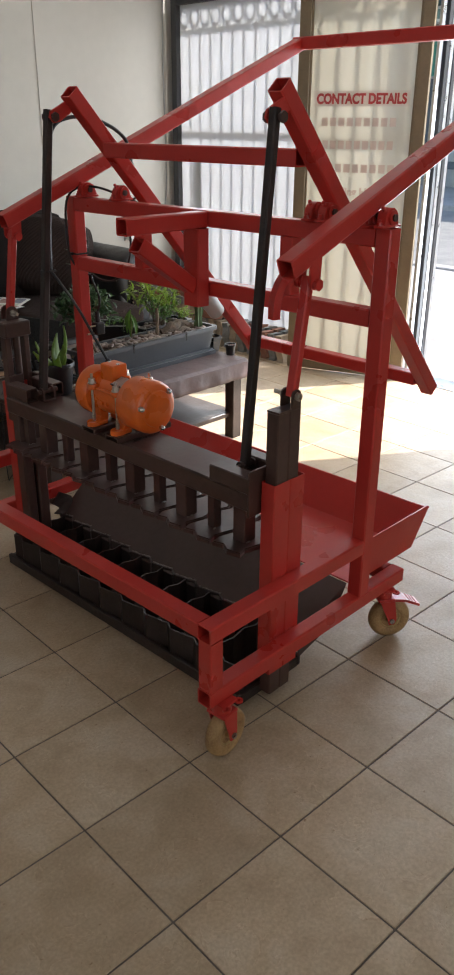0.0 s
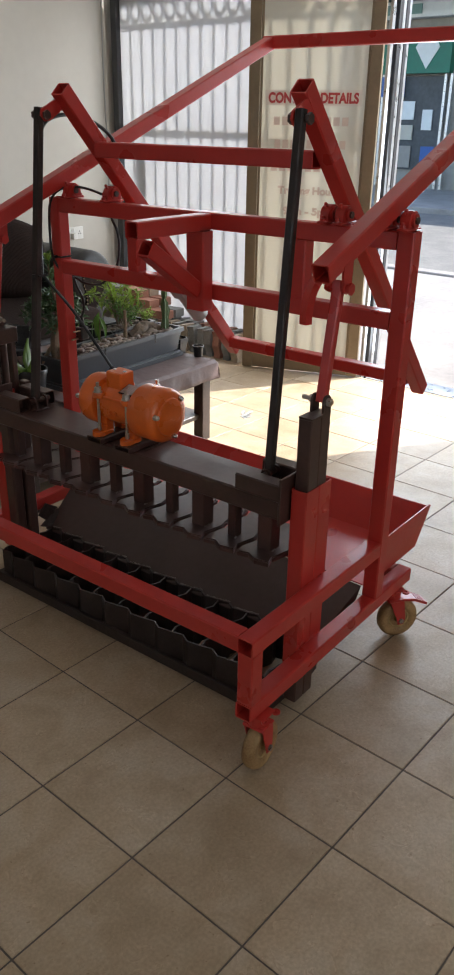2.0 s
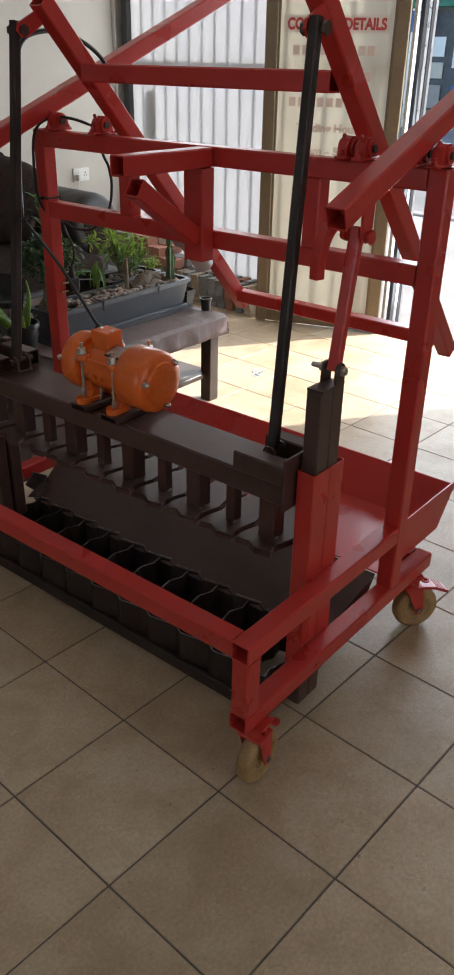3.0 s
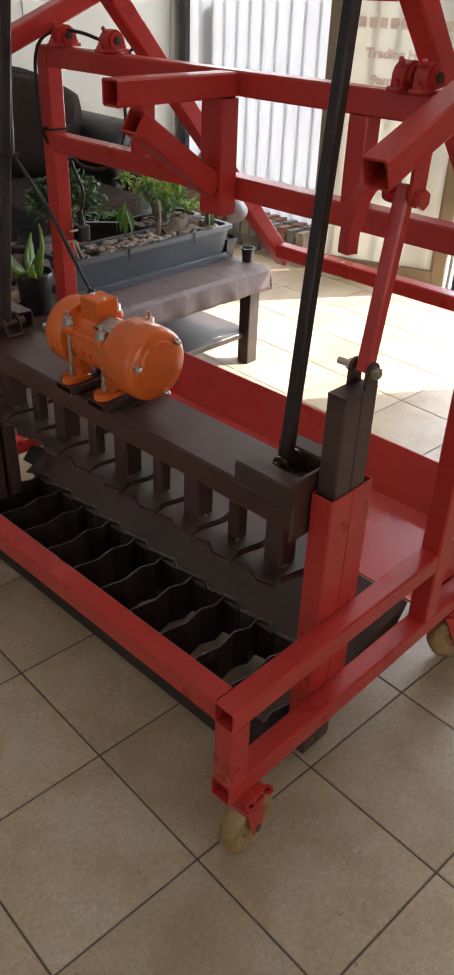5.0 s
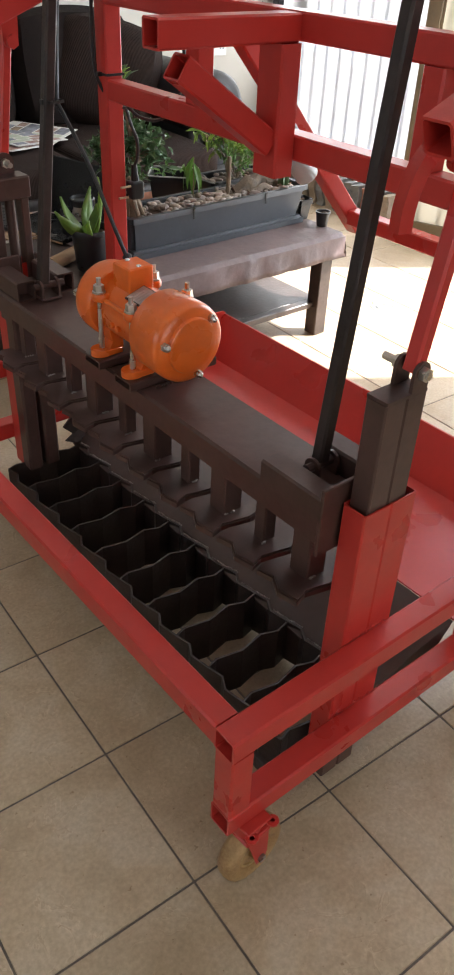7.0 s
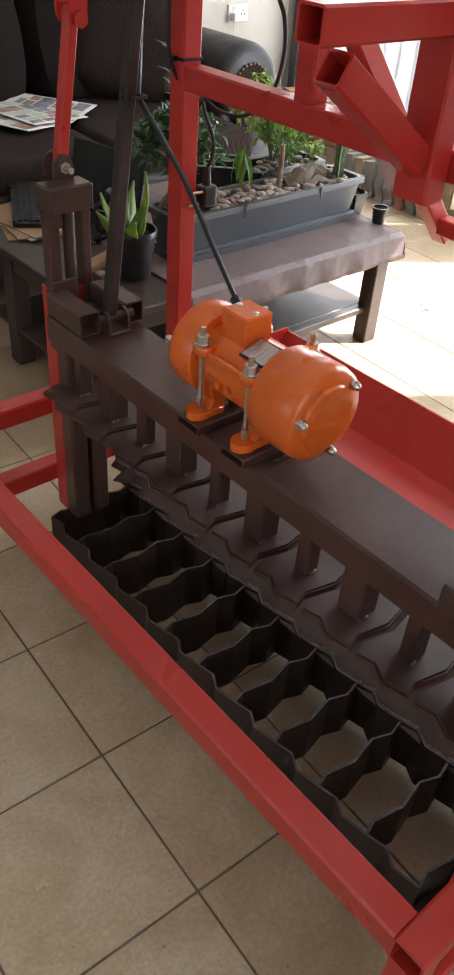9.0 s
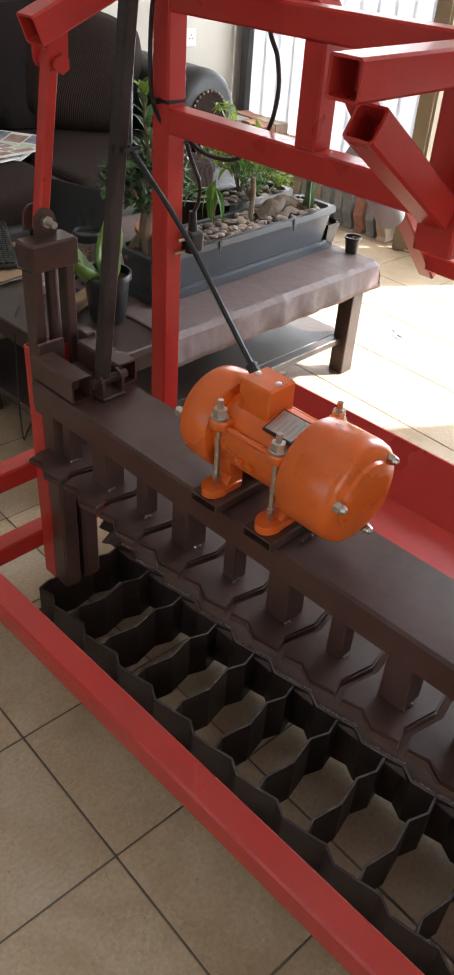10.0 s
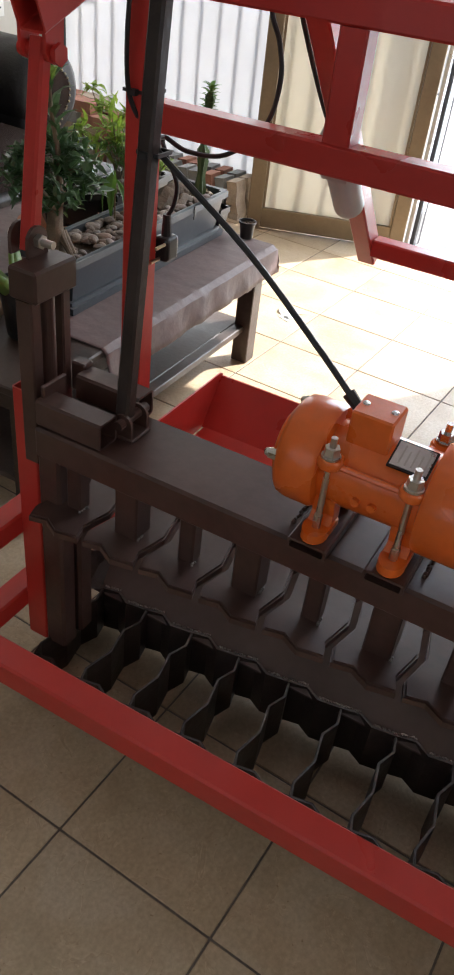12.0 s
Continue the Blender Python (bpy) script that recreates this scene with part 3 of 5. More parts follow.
# sleeves and sliding columns
for y0, side in ((0.0495, 1), (LEN - 0.0995, -1)):
    sl = B()
    u0, half = (0.295, 0.0645) if side > 0 else (0.305, 0.0502)
    for a in (u0 + half / 2, u0 + half * 1.5):
        # each half is an open channel
        tube(sl, (a, y0 + 0.025, 0.125), (a, y0 + 0.025, 0.745), 0.05, half - 0.0003, (1, 0, 0), 0.003, 0.003, 0.25)
    part("guide_sleeve", sl, RED, mach)
# near column: two dark tubes side by side
nc = B()
for a in (0.3285, 0.3755):
    tube(nc, (a, 0.0745, 0.045), (a, 0.0745, 0.942), 0.042, 0.0465, (1, 0, 0), 0.003, 0.003)
box(nc, 0.307, 0.397, 0.0535, 0.0955, 0.9425, 0.948)
near_col = part("sliding_column", nc, BROWN, mach, "dark brown sliding column")
# far column: yoke of two posts with a round guide pipe between them
FY = 1.372
fc = B()
tube(fc, (0.317, FY, 0.60), (0.317, FY, 0.915), 0.034, 0.026, (1, 0, 0), 0.003, 0.003)
tube(fc, (0.394, FY, 0.60), (0.394, FY, 0.915), 0.034, 0.022, (1, 0, 0), 0.003, 0.003)
rod(fc, (0.358, FY - 0.004, 0.60), (0.358, FY - 0.004, 0.915), 0.0135, seg=20)
box(fc, 0.302, 0.408, FY - 0.030, FY + 0.028, 0.9155, 0.970, 0.004)
box(fc, 0.404, 0.430, FY - 0.046, FY - 0.014, 0.713, 0.772, 0.003)
far_col = part("sliding_column", fc, BROWN, mach, "dark brown yoke with a round guide pipe")
for a in (0.322, 0.378):
    part("guide_post", tube(B(), (a, 1.332, 0.135), (a, 1.332, 0.648), 0.050, 0.044, (1, 0, 0), 0.003, 0.006), BROWN, far_col)
# lugs and pins
for yc, col, uo in ((0.0745, near_col, 0.0), (FY + 0.036, far_col, -0.012)):
    for dy in (-0.021, 0.015):
        bm = B()
        zb = 0.948 if yc < 0.5 else 0.970
        lr, lz = (0.018, 0.978) if yc < 0.5 else (0.024, 0.995)
        prof = [(0.377 - lr + uo, zb), (0.377 + lr + uo, zb)] + [(0.377 + uo + lr * math.cos(a * math.pi / 8), lz + lr * math.sin(a * math.pi / 8)) for a in range(9)]
        plate(bm, [(x, yc + dy, z) for x, z in prof], (0, 0.006, 0))
        part("lug", bm, BROWN, col)
    near_shank, far_shank = (0.004, 0.024) if yc < 0.5 else (0.022, 0.006)
    part("bolt", bolt(B(), (0.377 + uo, yc - 0.021, lz), (0, -1, 0), 0.012, 0.010, near_shank), ZINC, col)
    part("nut", bolt(B(), (0.377 + uo, yc + 0.021, lz), (0, 1, 0), 0.012, 0.010, far_shank), ZINC, col)
    dz = 0.013 if yc < 0.5 else 0.011
    lk = part("link", tube(B(), (0.377 + uo, yc - 0.002, 0.975), (0.425 + uo, yc - 0.002, 1.268 + dz), 0.028, 0.024, (1, 0, 0)), RED, mach)
    bm = B()
    rod(bm, (0.424 + uo, yc - 0.038, 1.250 + dz), (0.424 + uo, yc + 0.034, 1.250 + dz), 0.012, seg=12)
    rod(bm, (0.424 + uo, yc - 0.040, 1.250 + dz), (0.424 + uo, yc - 0.034, 1.250 + dz), 0.016, seg=6)
    part("pin", bm, RED, lk)

# lifting lever: two arms and a cross bar
A0, A1 = Vector((0.330, 0, 1.290)), Vector((1.955, 0, 1.957))
lev = None
for yc in (0.0745, FY + 0.012):
    p0, p1 = A0.copy(), A1.copy()
    p0.y = p1.y = yc
    dz = 0.013 if yc < 0.5 else 0.011
    p0 += (A1 - A0).normalized() * (0.008 if yc < 0.5 else 0.034)
    p0.z += dz
    arm = part("lever_arm", tube(B(), p0, p1, 0.05, 0.05), RED, mach)
    lev = lev or arm
    for dy in (-0.026, 0.020):
        if yc > 0.5:
            dy += 0.022
        bm = B()
        prof = ((-0.020, 1.305), (0.024, 1.325), (0.020, 1.252), (0.013, 1.240), (0.0, 1.235), (-0.013, 1.240), (-0.019, 1.252))
        plate(bm, [((0.424 if yc < 0.5 else 0.412) + a, yc + dy, z + dz) for a, z in prof], (0, 0.006, 0))
        part("lug", bm, RED, arm)
part("cross_bar", tube(B(), (1.962, 0.045, 1.958), (1.962, FY + 0.04, 1.958), 0.05, 0.05), RED, mach)
# hooked catch beside the lifting link
hk = curve_line([(0.418, 0.108, 1.278), (0.392, 0.113, 1.284), (0.366, 0.116, 1.258), (0.352, 0.118, 1.214), (0.350, 0.118, 1.176)], 6)
part("catch", hose(B(), hk, 0.016, 4, 1), RED, mach, "bent red catch")

# tamping lever
C0, C1 = Vector((0.537, 0, 1.722)), Vector((1.478, 0, 0.705))
tamp_arms = []
for yc in (0.285, 1.187):
    p0, p1 = C0.copy(), C1.copy()
    p0.y = p1.y = yc
    arm = part("tamping_arm", tube(B(), p0, p1, 0.05, 0.05), RED, mach)
    tamp_arms.append(arm)
    yr, ly = (0.248, 0.262) if yc < 0.5 else (1.223, 1.202)
    bm = B()
    plate(bm, [(0.545, ly, 1.70), (0.570, ly, 1.672), (0.505, ly, 1.632), (0.482, ly, 1.628), (0.466, ly, 1.645), (0.472, ly, 1.664)], (0, 0.008, 0))
    part("lug", bm, RED, arm)
    bm = B()
    rod(bm, (0.485, yr - 0.028, 1.647), (0.485, yr + 0.030, 1.647), 0.009, seg=12)
    for q in (-0.030, 0.024):
        rod(bm, (0.485, yr + q, 1.647), (0.485, yr + q + 0.009, 1.647), 0.015, seg=6)
    part("bolt", bm, BROWN, arm)
part("cross_bar", tube(B(), (0.672, 0.312, 1.545), (0.672, 1.160, 1.545), 0.05, 0.048), RED, mach)
part("low_bar", tube(B(), (1.425, 0.312, 0.752), (1.425, 1.160, 0.752), 0.05, 0.046), RED, mach)


# bearings on the upper bar
def bearing(y, u=0.70, z=1.3795):
    bm = B()
    box(bm, u - 0.046, u + 0.046, y - 0.015, y + 0.015, z, z + 0.009, 0.003)
    plate(bm, [(u + a, y - 0.013, z + h) for a, h in ((-0.032, 0.0085), (0.032, 0.0085), (0.030, 0.030), (0.022, 0.043), (0.008, 0.051), (-0.008, 0.051), (-0.022, 0.043), (-0.030, 0.030))], (0, 0.026, 0))
    rod(bm, (u, y - 0.020, z + 0.027), (u, y + 0.020, z + 0.027), 0.019, seg=20)
    ob = part("bearing", bm, RED, mach, "red painted pillow block bearing", True)
    for du in (-0.038, 0.038):
        part("bolt", bolt(B(), (u + du, y, z + 0.009), (0, 0, 1), 0.008, 0.007, 0.007), RED, ob)
    part("shaft", rod(B(), (u, y - 0.026, z + 0.027), (u, y + 0.026, z + 0.027), 0.0095, seg=14), BROWN, ob)
    part("grease_nipple", lathe(B(), [(0.0, 0.0), (0.005, 0.0), (0.004, 0.006), (0.006, 0.009), (0.004, 0.014), (0.0, 0.015)], 10, Matrix.Translation((u - 0.020, y, z + 0.044)) @ Matrix.Rotation(radians(-30), 4, "Y")), RED, ob)


for y in (0.030, 0.084, 0.228, 0.276, 1.143, 1.342):
    bearing(y)

# tamper rods from the arm tops to the head
for (yt, yb, du, w), arm in zip(((0.248, 0.208, -0.004, 0.025), (1.223, 1.194, -0.010, 0.026)), tamp_arms):
    part("tamper_rod", tube(B(), (0.487 + du, yt, 1.668), (0.352 + du, yb, 0.752), w, w, (1, 0, 0)), MOULD, mach)

# tamper head
U0, U1, V0, V1 = 0.266, 0.42, 0.105, 1.330
hb = B()
box(hb, U0, U1, V0, V1, 0.652, 0.712, 0.005)
beam = part("tamper_beam", hb, BROWN, mach, "dark brown tamper beam")
for v0, v1 in ((V0 + 0.002, 0.255), (1.195, V1 - 0.002)):
    for a in ((0.276, 0.405) if v0 < 0.5 else (0.296, 0.405)):
        part("bracket_tube", tube(B(), (a, v0, 0.738), (a, v1, 0.738), 0.048, 0.050), BROWN, beam)
    bm = B()
    for du in (0.326, 0.372):
        yc = 0.205 if v0 < 0.5 else 1.188
        prof = [(yc - 0.018, 0.7125), (yc + 0.018, 0.7125)] + [(yc + 0.018 * math.cos(a * math.pi / 8), 0.744 + 0.018 * math.sin(a * math.pi / 8)) for a in range(9)]
        plate(bm, [(du, y, z) for y, z in prof], (0.006, 0, 0))
    rod(bm, (0.312, yc, 0.746), (0.395, yc, 0.746), 0.009, seg=12)
    part("clevis", bm, BROWN, beam)
    bm = B()
    vv = v1 if v0 > 0.5 else v0
    y0 = vv - 0.006 if v0 > 0.5 else vv
    if v0 < 0.5:
        box(bm, 0.252, 0.430, y0 - 0.003, y0 + 0.005, 0.645, 0.782, 0.002)
    else:
        box(bm, 0.285, 0.345, y0 - 0.003, y0 + 0.005, 0.70, 0.785, 0.002)
    part("end_plate", bm, BROWN, beam)
for v0, v1 in ((V0 + 0.006, 0.26), (1.165, V1 - 0.006)):
    part("clevis_base", box(B(), 0.3235, 0.378, v0, v1, 0.713, 0.720, 0.002), BROWN, beam)

# zigzag outline of one paver
PITCH, CELL0 = 0.1218, 0.125
UF, UB = 0.245, 0.487
SIDE = ((0.0, 0.0), (0.030, 0.009), (0.095, -0.006), (0.161, 0.007), (0.202, -0.009), (0.242, 0.0))
ENDZ = ((0.0, 0.0), (0.050, -0.009), (0.082, 0.009), (0.1218, 0.0))


def paver_outline(cell, inset):
    y0 = CELL0 + PITCH * cell
    pts = [(UF + a, y0 + b + inset) for a, b in SIDE]
    pts += [(UB + b, y0 + a) for a, b in ENDZ[1:-1]]
    pts += [(UF + a, y0 + PITCH + b - inset) for a, b in SIDE[::-1]]
    pts += [(UF + b, y0 + a) for a, b in ENDZ[::-1][1:-1]]
    mu = (UF + UB) / 2
    return [(mu + (x - mu) * (1 - inset * 5), y) for x, y in pts]


for k in range(10):
    pts = paver_outline(k, 0.006)
    bm = B()
    plate(bm, [(x, y, 0.512) for x, y in pts], (0, 0, 0.011))
    cx, cy = sum(p[0] for p in pts) / len(pts), sum(p[1] for p in pts) / len(pts)
    top = [(cx + (x - cx) * 0.965, cy + (y - cy) * 0.94, 0.5231) for x, y in pts]
    plate(bm, top, (0, 0, 0.004))
    shoe = part("tamper_shoe", bm, BROWN, beam, "dark brown zigzag tamper shoe")
    yc = CELL0 + PITCH * (k + 0.5)
    st = B()
    w = 0.048 if k % 2 == 0 else 0.031
    tube(st, (0.325, yc, 0.5272), (0.325, yc, 0.6515), w, w, (1, 0, 0), 0.003, 0.003)
    part("shoe_post", st, BROWN, shoe)
    bm = B()
    a = random.uniform(0.300, 0.318)
    weld(bm, (a, yc - w / 2 - 0.002, 0.528), (a + random.uniform(0.012, 0.028), yc - w / 2 - 0.002, 0.528), 0.0028, 4)
    tagged(part("weld_bead", bm, STEEL, shoe), kind="stuff")

# mould box
MZ0, MZ1 = 0.018, 0.144
mb = B()
line = []
for k in range(10):
    line += [(UF + b, CELL0 + PITCH * k + a) for a, b in ENDZ[:-1]]
line.append((UF, CELL0 + PITCH * 10))
ribbon(mb, line, MZ0, MZ1, 0.005)
mould = part("mould_box", mb, MOULD, mach, "dark brown zigzag mould box for ten pavers")
ribbon_b = B()
ribbon(ribbon_b, [(x + UB - UF, y) for x, y in line], MZ0, MZ1 + 0.001, 0.006)
part("mould_wall", ribbon_b, MOULD, mould)
for k in range(11):
    bm = B()
    ribbon(bm, [(UF + a, CELL0 + PITCH * k + b) for a, b in SIDE], MZ0, MZ1 - 0.001, 0.005)
    part("mould_divider", bm, MOULD, mould)
bm = B()
for k in range(10):
    p0 = Vector((UB + 0.005, CELL0 + PITCH * k, MZ1 + 0.001))
    weld(bm, p0, p0 + Vector((-0.009, 0.050, 0)), 0.0032, 9)
    weld(bm, p0 + Vector((0.009, 0.082, 0)), p0 + Vector((0, 0.1218, 0)), 0.0032, 8)
tagged(part("weld_bead", bm, STEEL, mould), kind="stuff")
bm = B()
box(bm, UF - 0.02, UF - 0.004, 0.11, 1.37, MZ0 - 0.005, MZ0 + 0.035, 0.002)
box(bm, UB + 0.022, UB + 0.038, 0.11, 1.37, MZ0 - 0.005, MZ0 + 0.035, 0.002)
for y in (0.108, 1.352):
    box(bm, UF - 0.004, UB + 0.022, y, y + 0.02, MZ0 - 0.005, MZ0 + 0.03, 0.002)
part("mould_skirt", bm, MOULD, mould)
# toothed plate at the far end of the mould
bm = B()
plate(bm, [(0.480, 1.345, 0.145), (0.455, 1.370, 0.150), (0.485, 1.372, 0.165), (0.455, 1.378, 0.195), (0.495, 1.378, 0.235), (0.55, 1.378, 0.20), (0.55, 1.36, 0.16), (0.52, 1.345, 0.14)], (0, 0.006, 0))
part("toothed_plate", bm, MOULD, mould)

# sloping feed plate and tray
fp = B()
plate(fp, [(UB - 0.004, 0.105, MZ1 - 0.012), (0.684, 0.06, 0.274), (0.684, LEN - 0.06, 0.274), (UB - 0.004, 1.375, MZ1 - 0.012)], (0.0, 0, -0.005))
plate(fp, [(UB + 0.022, 0.105, MZ1), (0.682, 0.06, 0.266), (0.61, 0.07, 0.13), (UB + 0.022, 0.105, 0.05)], (0, 0.005, 0))
part("feed_plate", fp, BROWN_FLAT, mach, "dark brown sloping feed plate")
tf = B()
ty0, ty1 = 0.038, LEN - 0.038
box(tf, 0.681, 1.032, ty0 + 0.014, ty1 - 0.014, 0.279, 0.284)
tray = part("feed_tray", tf, RED, mach, "red sheet steel feed tray")
bm = B()
plate(bm, [(1.033, ty0 + 0.005, 0.281), (1.122, ty0 + 0.005, 0.402), (1.122, ty1 - 0.005, 0.402), (1.033, ty1 - 0.005, 0.281)], (0.005, 0, 0))
part("tray_back", bm, RED, tray)
for y in (ty0, ty1 - 0.005):
    bm = B()
    plate(bm, [(0.707, y, 0.278), (1.036, y, 0.278), (1.130, y, 0.404), (1.118, y, 0.412), (0.727, y, 0.412), (0.707, y, 0.36)], (0, 0.0045, 0))
    part("tray_side", bm, RED, tray)


# castors
WHEEL = 0.0735


def castor(u, v, turn, brake, trail=0.026):
    m = Matrix.Translation((u, v, 0)) @ Matrix.Rotation(radians(turn), 4, "Z")
    bm = B()
    box(bm, -0.036, 0.036, -0.030, 0.030, 0.190, 0.198, 0.002, m)
    rod(bm, m @ Vector((0, 0, 0.160)), m @ Vector((0, 0, 0.190)), 0.028, seg=20)
    box(bm, -0.033, 0.033, -0.028, 0.034, 0.150, 0.160, 0.003, m)
    ob = part("castor", bm, RED, mach, "castor with red fork and worn cream wheel")
    for sx in (-0.031, 0.027):
        bm = B()
        plate(bm, [(sx, -0.024, 0.158), (sx, 0.030, 0.158), (sx, trail + 0.016, 0.080), (sx, trail + 0.010, 0.058), (sx, trail - 0.010, 0.058), (sx, trail - 0.016, 0.080)], (0.004, 0, 0), m)
        part("fork", bm, RED, ob)
    wm = m @ Matrix.Translation((0, trail, WHEEL)) @ Matrix.Rotation(radians(90), 4, "Y")
    bm = B()
    prof = [(0.50, -0.012), (0.56, -0.017), (0.66, -0.020), (0.80, -0.0215), (0.92, -0.018), (0.985, -0.010), (1.0, 0.0)]
    lathe(bm, [(r * WHEEL, z) for r, z in prof] + [(r * WHEEL, -z) for r, z in prof[-2::-1]], 36, wm)
    part("tyre", bm, TYRE, ob, "worn cream polyurethane tyre", True)
    bm = B()
    hub = [(0.0, -0.023), (0.013, -0.023), (0.015, -0.010), (0.030, -0.008), (0.033, -0.015), (0.0385, -0.015), (0.0385, -0.008)]
    lathe(bm, hub + [(r, -z) for r, z in hub[::-1]], 28, wm)
    part("rim", bm, CREAM, ob, "cream wheel hub", True)
    bm = B()
    rod(bm, m @ Vector((-0.037, trail, WHEEL)), m @ Vector((0.037, trail, WHEEL)), 0.009, seg=8)
    part("axle", bm, STEEL, ob)
    for sx, sy in ((-0.040, -0.026), (0.040, -0.026), (-0.040, 0.026), (0.040, 0.026)):
        bm = B()
        lathe(bm, [(0.005, 0.0), (0.012, 0.0), (0.012, 0.005), (0.005, 0.005), (0.005, 0.0)], 12, Matrix.Translation(m @ Vector((sx, sy, 0.191))))
        part("plate_ear", bm, RED, ob)
    if brake:
        bm = B()
        plate(bm, [(-0.024, 0.010, 0.150), (0.024, 0.010, 0.150), (0.024, 0.075, 0.140), (0.024, 0.125, 0.118), (-0.024, 0.125, 0.118), (-0.024, 0.075, 0.140)], (0, 0, 0.010), m)
        for q in (0.084, 0.096, 0.108):
            zq = 0.150 - (q - 0.05) * 0.44 + 0.006
            box(bm, -0.022, 0.022, q, q + 0.004, zq, zq + 0.006, 0.0, m)
        part("brake_pedal", bm, RED, ob)


castor(0.058, 0.016, -86, False, 0.016)
castor(0.865, 0.026, -125, True)
castor(0.045, LEN - 0.022, -80, False, 0.016)
castor(0.865, LEN - 0.026, -60, True)

# ---- vibration motor on the tamper beam ----
MA = Vector((0.335, 0.745, 0.831))
mm = Matrix.Translation(MA) @ Matrix.Rotation(radians(90), 4, "X")
bm = B()
lathe(bm, [(0.0, -0.10), (0.060, -0.10), (0.062, -0.095), (0.062, 0.095), (0.060, 0.10), (0.0, 0.10)], 36, mm)
motor = part("vibration_motor", bm, ORANGE, mach, "orange vibration motor", True)
for sgn in (1, -1):
    end, fat = (0.187, 1.04) if sgn > 0 else (0.150, 1.0)
    prof = [(0.060, 0.073), (0.076, 0.076), (0.080, 0.083), (0.0805, end - 0.031), (0.078, end - 0.018), (0.071, end - 0.011), (0.056, end - 0.008), (0.054, end - 0.002), (0.050, end), (0.040, end + 0.0015), (0.0, end + 0.003)]
    bm = B()
    lathe(bm, [(r * fat, z * sgn) for r, z in prof], 40, mm)
    bell = part("end_bell", bm, ORANGE, motor, "", True)
    for a in (45, 168, 283):
        bm = B()
        q = MA + Vector((0.066 * math.cos(radians(a)), -sgn * (end - 0.013), 0.066 * math.sin(radians(a))))
        rod(bm, q, q - Vector((0, sgn * 0.012, 0)), 0.009, seg=6)
        bmesh.ops.create_icosphere(bm, subdivisions=2, radius=0.007, matrix=Matrix.Translation(q - Vector((0, sgn * 0.014, 0))))
        part("dome_nut", bm, ZINC, bell)
bm = B()
box(bm, MA.x - 0.030, MA.x + 0.030, 0.738, 0.800, MA.z + 0.045, MA.z + 0.104, 0.003)
tb = part("terminal_box", bm, ORANGE, motor)
for v in (0.748, 0.790):
    part("screw", lathe(B(), [(0.0, 0.0), (0.0055, 0.0), (0.005, 0.002), (0.0, 0.003)], 14, Matrix.Translation((MA.x, v, MA.z + 0.104))), ZINC, tb)
bm = B()
pl = Matrix.Translation(MA) @ Matrix.Rotation(radians(-18), 4, "Y")
box(bm, -0.024, 0.020, -0.067, -0.015, 0.0640, 0.0652, 0.0, pl)
part("plate_backing", box(B(), -0.027, 0.023, -0.070, -0.012, 0.0605, 0.0638, 0.0, pl), BLACKPLASTIC, motor)
plate_ob = part("rating_plate", bm, TRACK, motor, "silver rating plate")
bm = B()
for k in range(5):
    box(bm, -0.019, 0.015 - 0.008 * (k % 2), -0.063 + 0.009 * k, -0.0605 + 0.009 * k, 0.0653, 0.0656, 0.0, pl)
part("letter_bar", bm, GREYPVC, plate_ob)
EAR = 0.857
for dv in (0.060, -0.060):
    for sx in (-1, 1):
        bm = B()
        x = MA.x + (0.076 if sx > 0 else -0.062)
        y = MA.y + dv
        # rounded foot pad, swept web up to the body, and the ear that the bolt passes
        prof = [(x + 0.026 * math.cos(a * math.pi / 8), y + 0.020 * math.sin(a * math.pi / 8)) for a in range(16)]
        plate(bm, [(px, py, 0.734) for px, py in prof], (0, 0, 0.015))
        box(bm, min(x, MA.x + sx * 0.02), max(x, MA.x + sx * 0.02), y - 0.020, y + 0.020, 0.734, 0.748, 0.002)
        side = [(MA.x + sx * 0.018, 0.745), (x - sx * 0.006, 0.745), (x - sx * 0.018, 0.763), (MA.x + sx * 0.050, 0.788), (MA.x + sx * 0.048, 0.848), (MA.x + sx * 0.018, 0.848)]
        plate(bm, [(px, y - 0.017, pz) for px, pz in side], (0, 0.034, 0))
        foot = part("motor_foot", bm, ORANGE, motor, "", True)
        bm = B()
        lathe(bm, [(0.0, 0.0), (0.017, 0.0), (0.019, 0.003), (0.019, 0.013), (0.017, 0.016), (0.0, 0.016)], 18, Matrix.Translation((x - sx * 0.003, y, EAR)))
        box(bm, min(x, MA.x + sx * 0.03), max(x, MA.x + sx * 0.03), y - 0.017, y + 0.017, EAR + 0.001, EAR + 0.015, 0.002)
        part("bolt_ear", bm, ORANGE, motor, "", True)
        bm = B()
        rod(bm, (x, y, 0.738), (x, y, EAR + 0.048), 0.0050, seg=10)
        rod(bm, (x, y, EAR + 0.0165), (x, y, EAR + 0.020), 0.014, seg=16)
        rod(bm, (x, y, EAR + 0.020), (x, y, EAR + 0.033), 0.0118, 0.0112, seg=6)
        rod(bm, (x, y, 0.7495), (x, y, 0.771), 0.0065, seg=10)
        part("bolt", bm, ZINC, foot)
        part("bolt", bolt(B(), (x, y, 0.712), (0, 0, -1), 0.009, 0.004, 0.006), ZINC, foot)
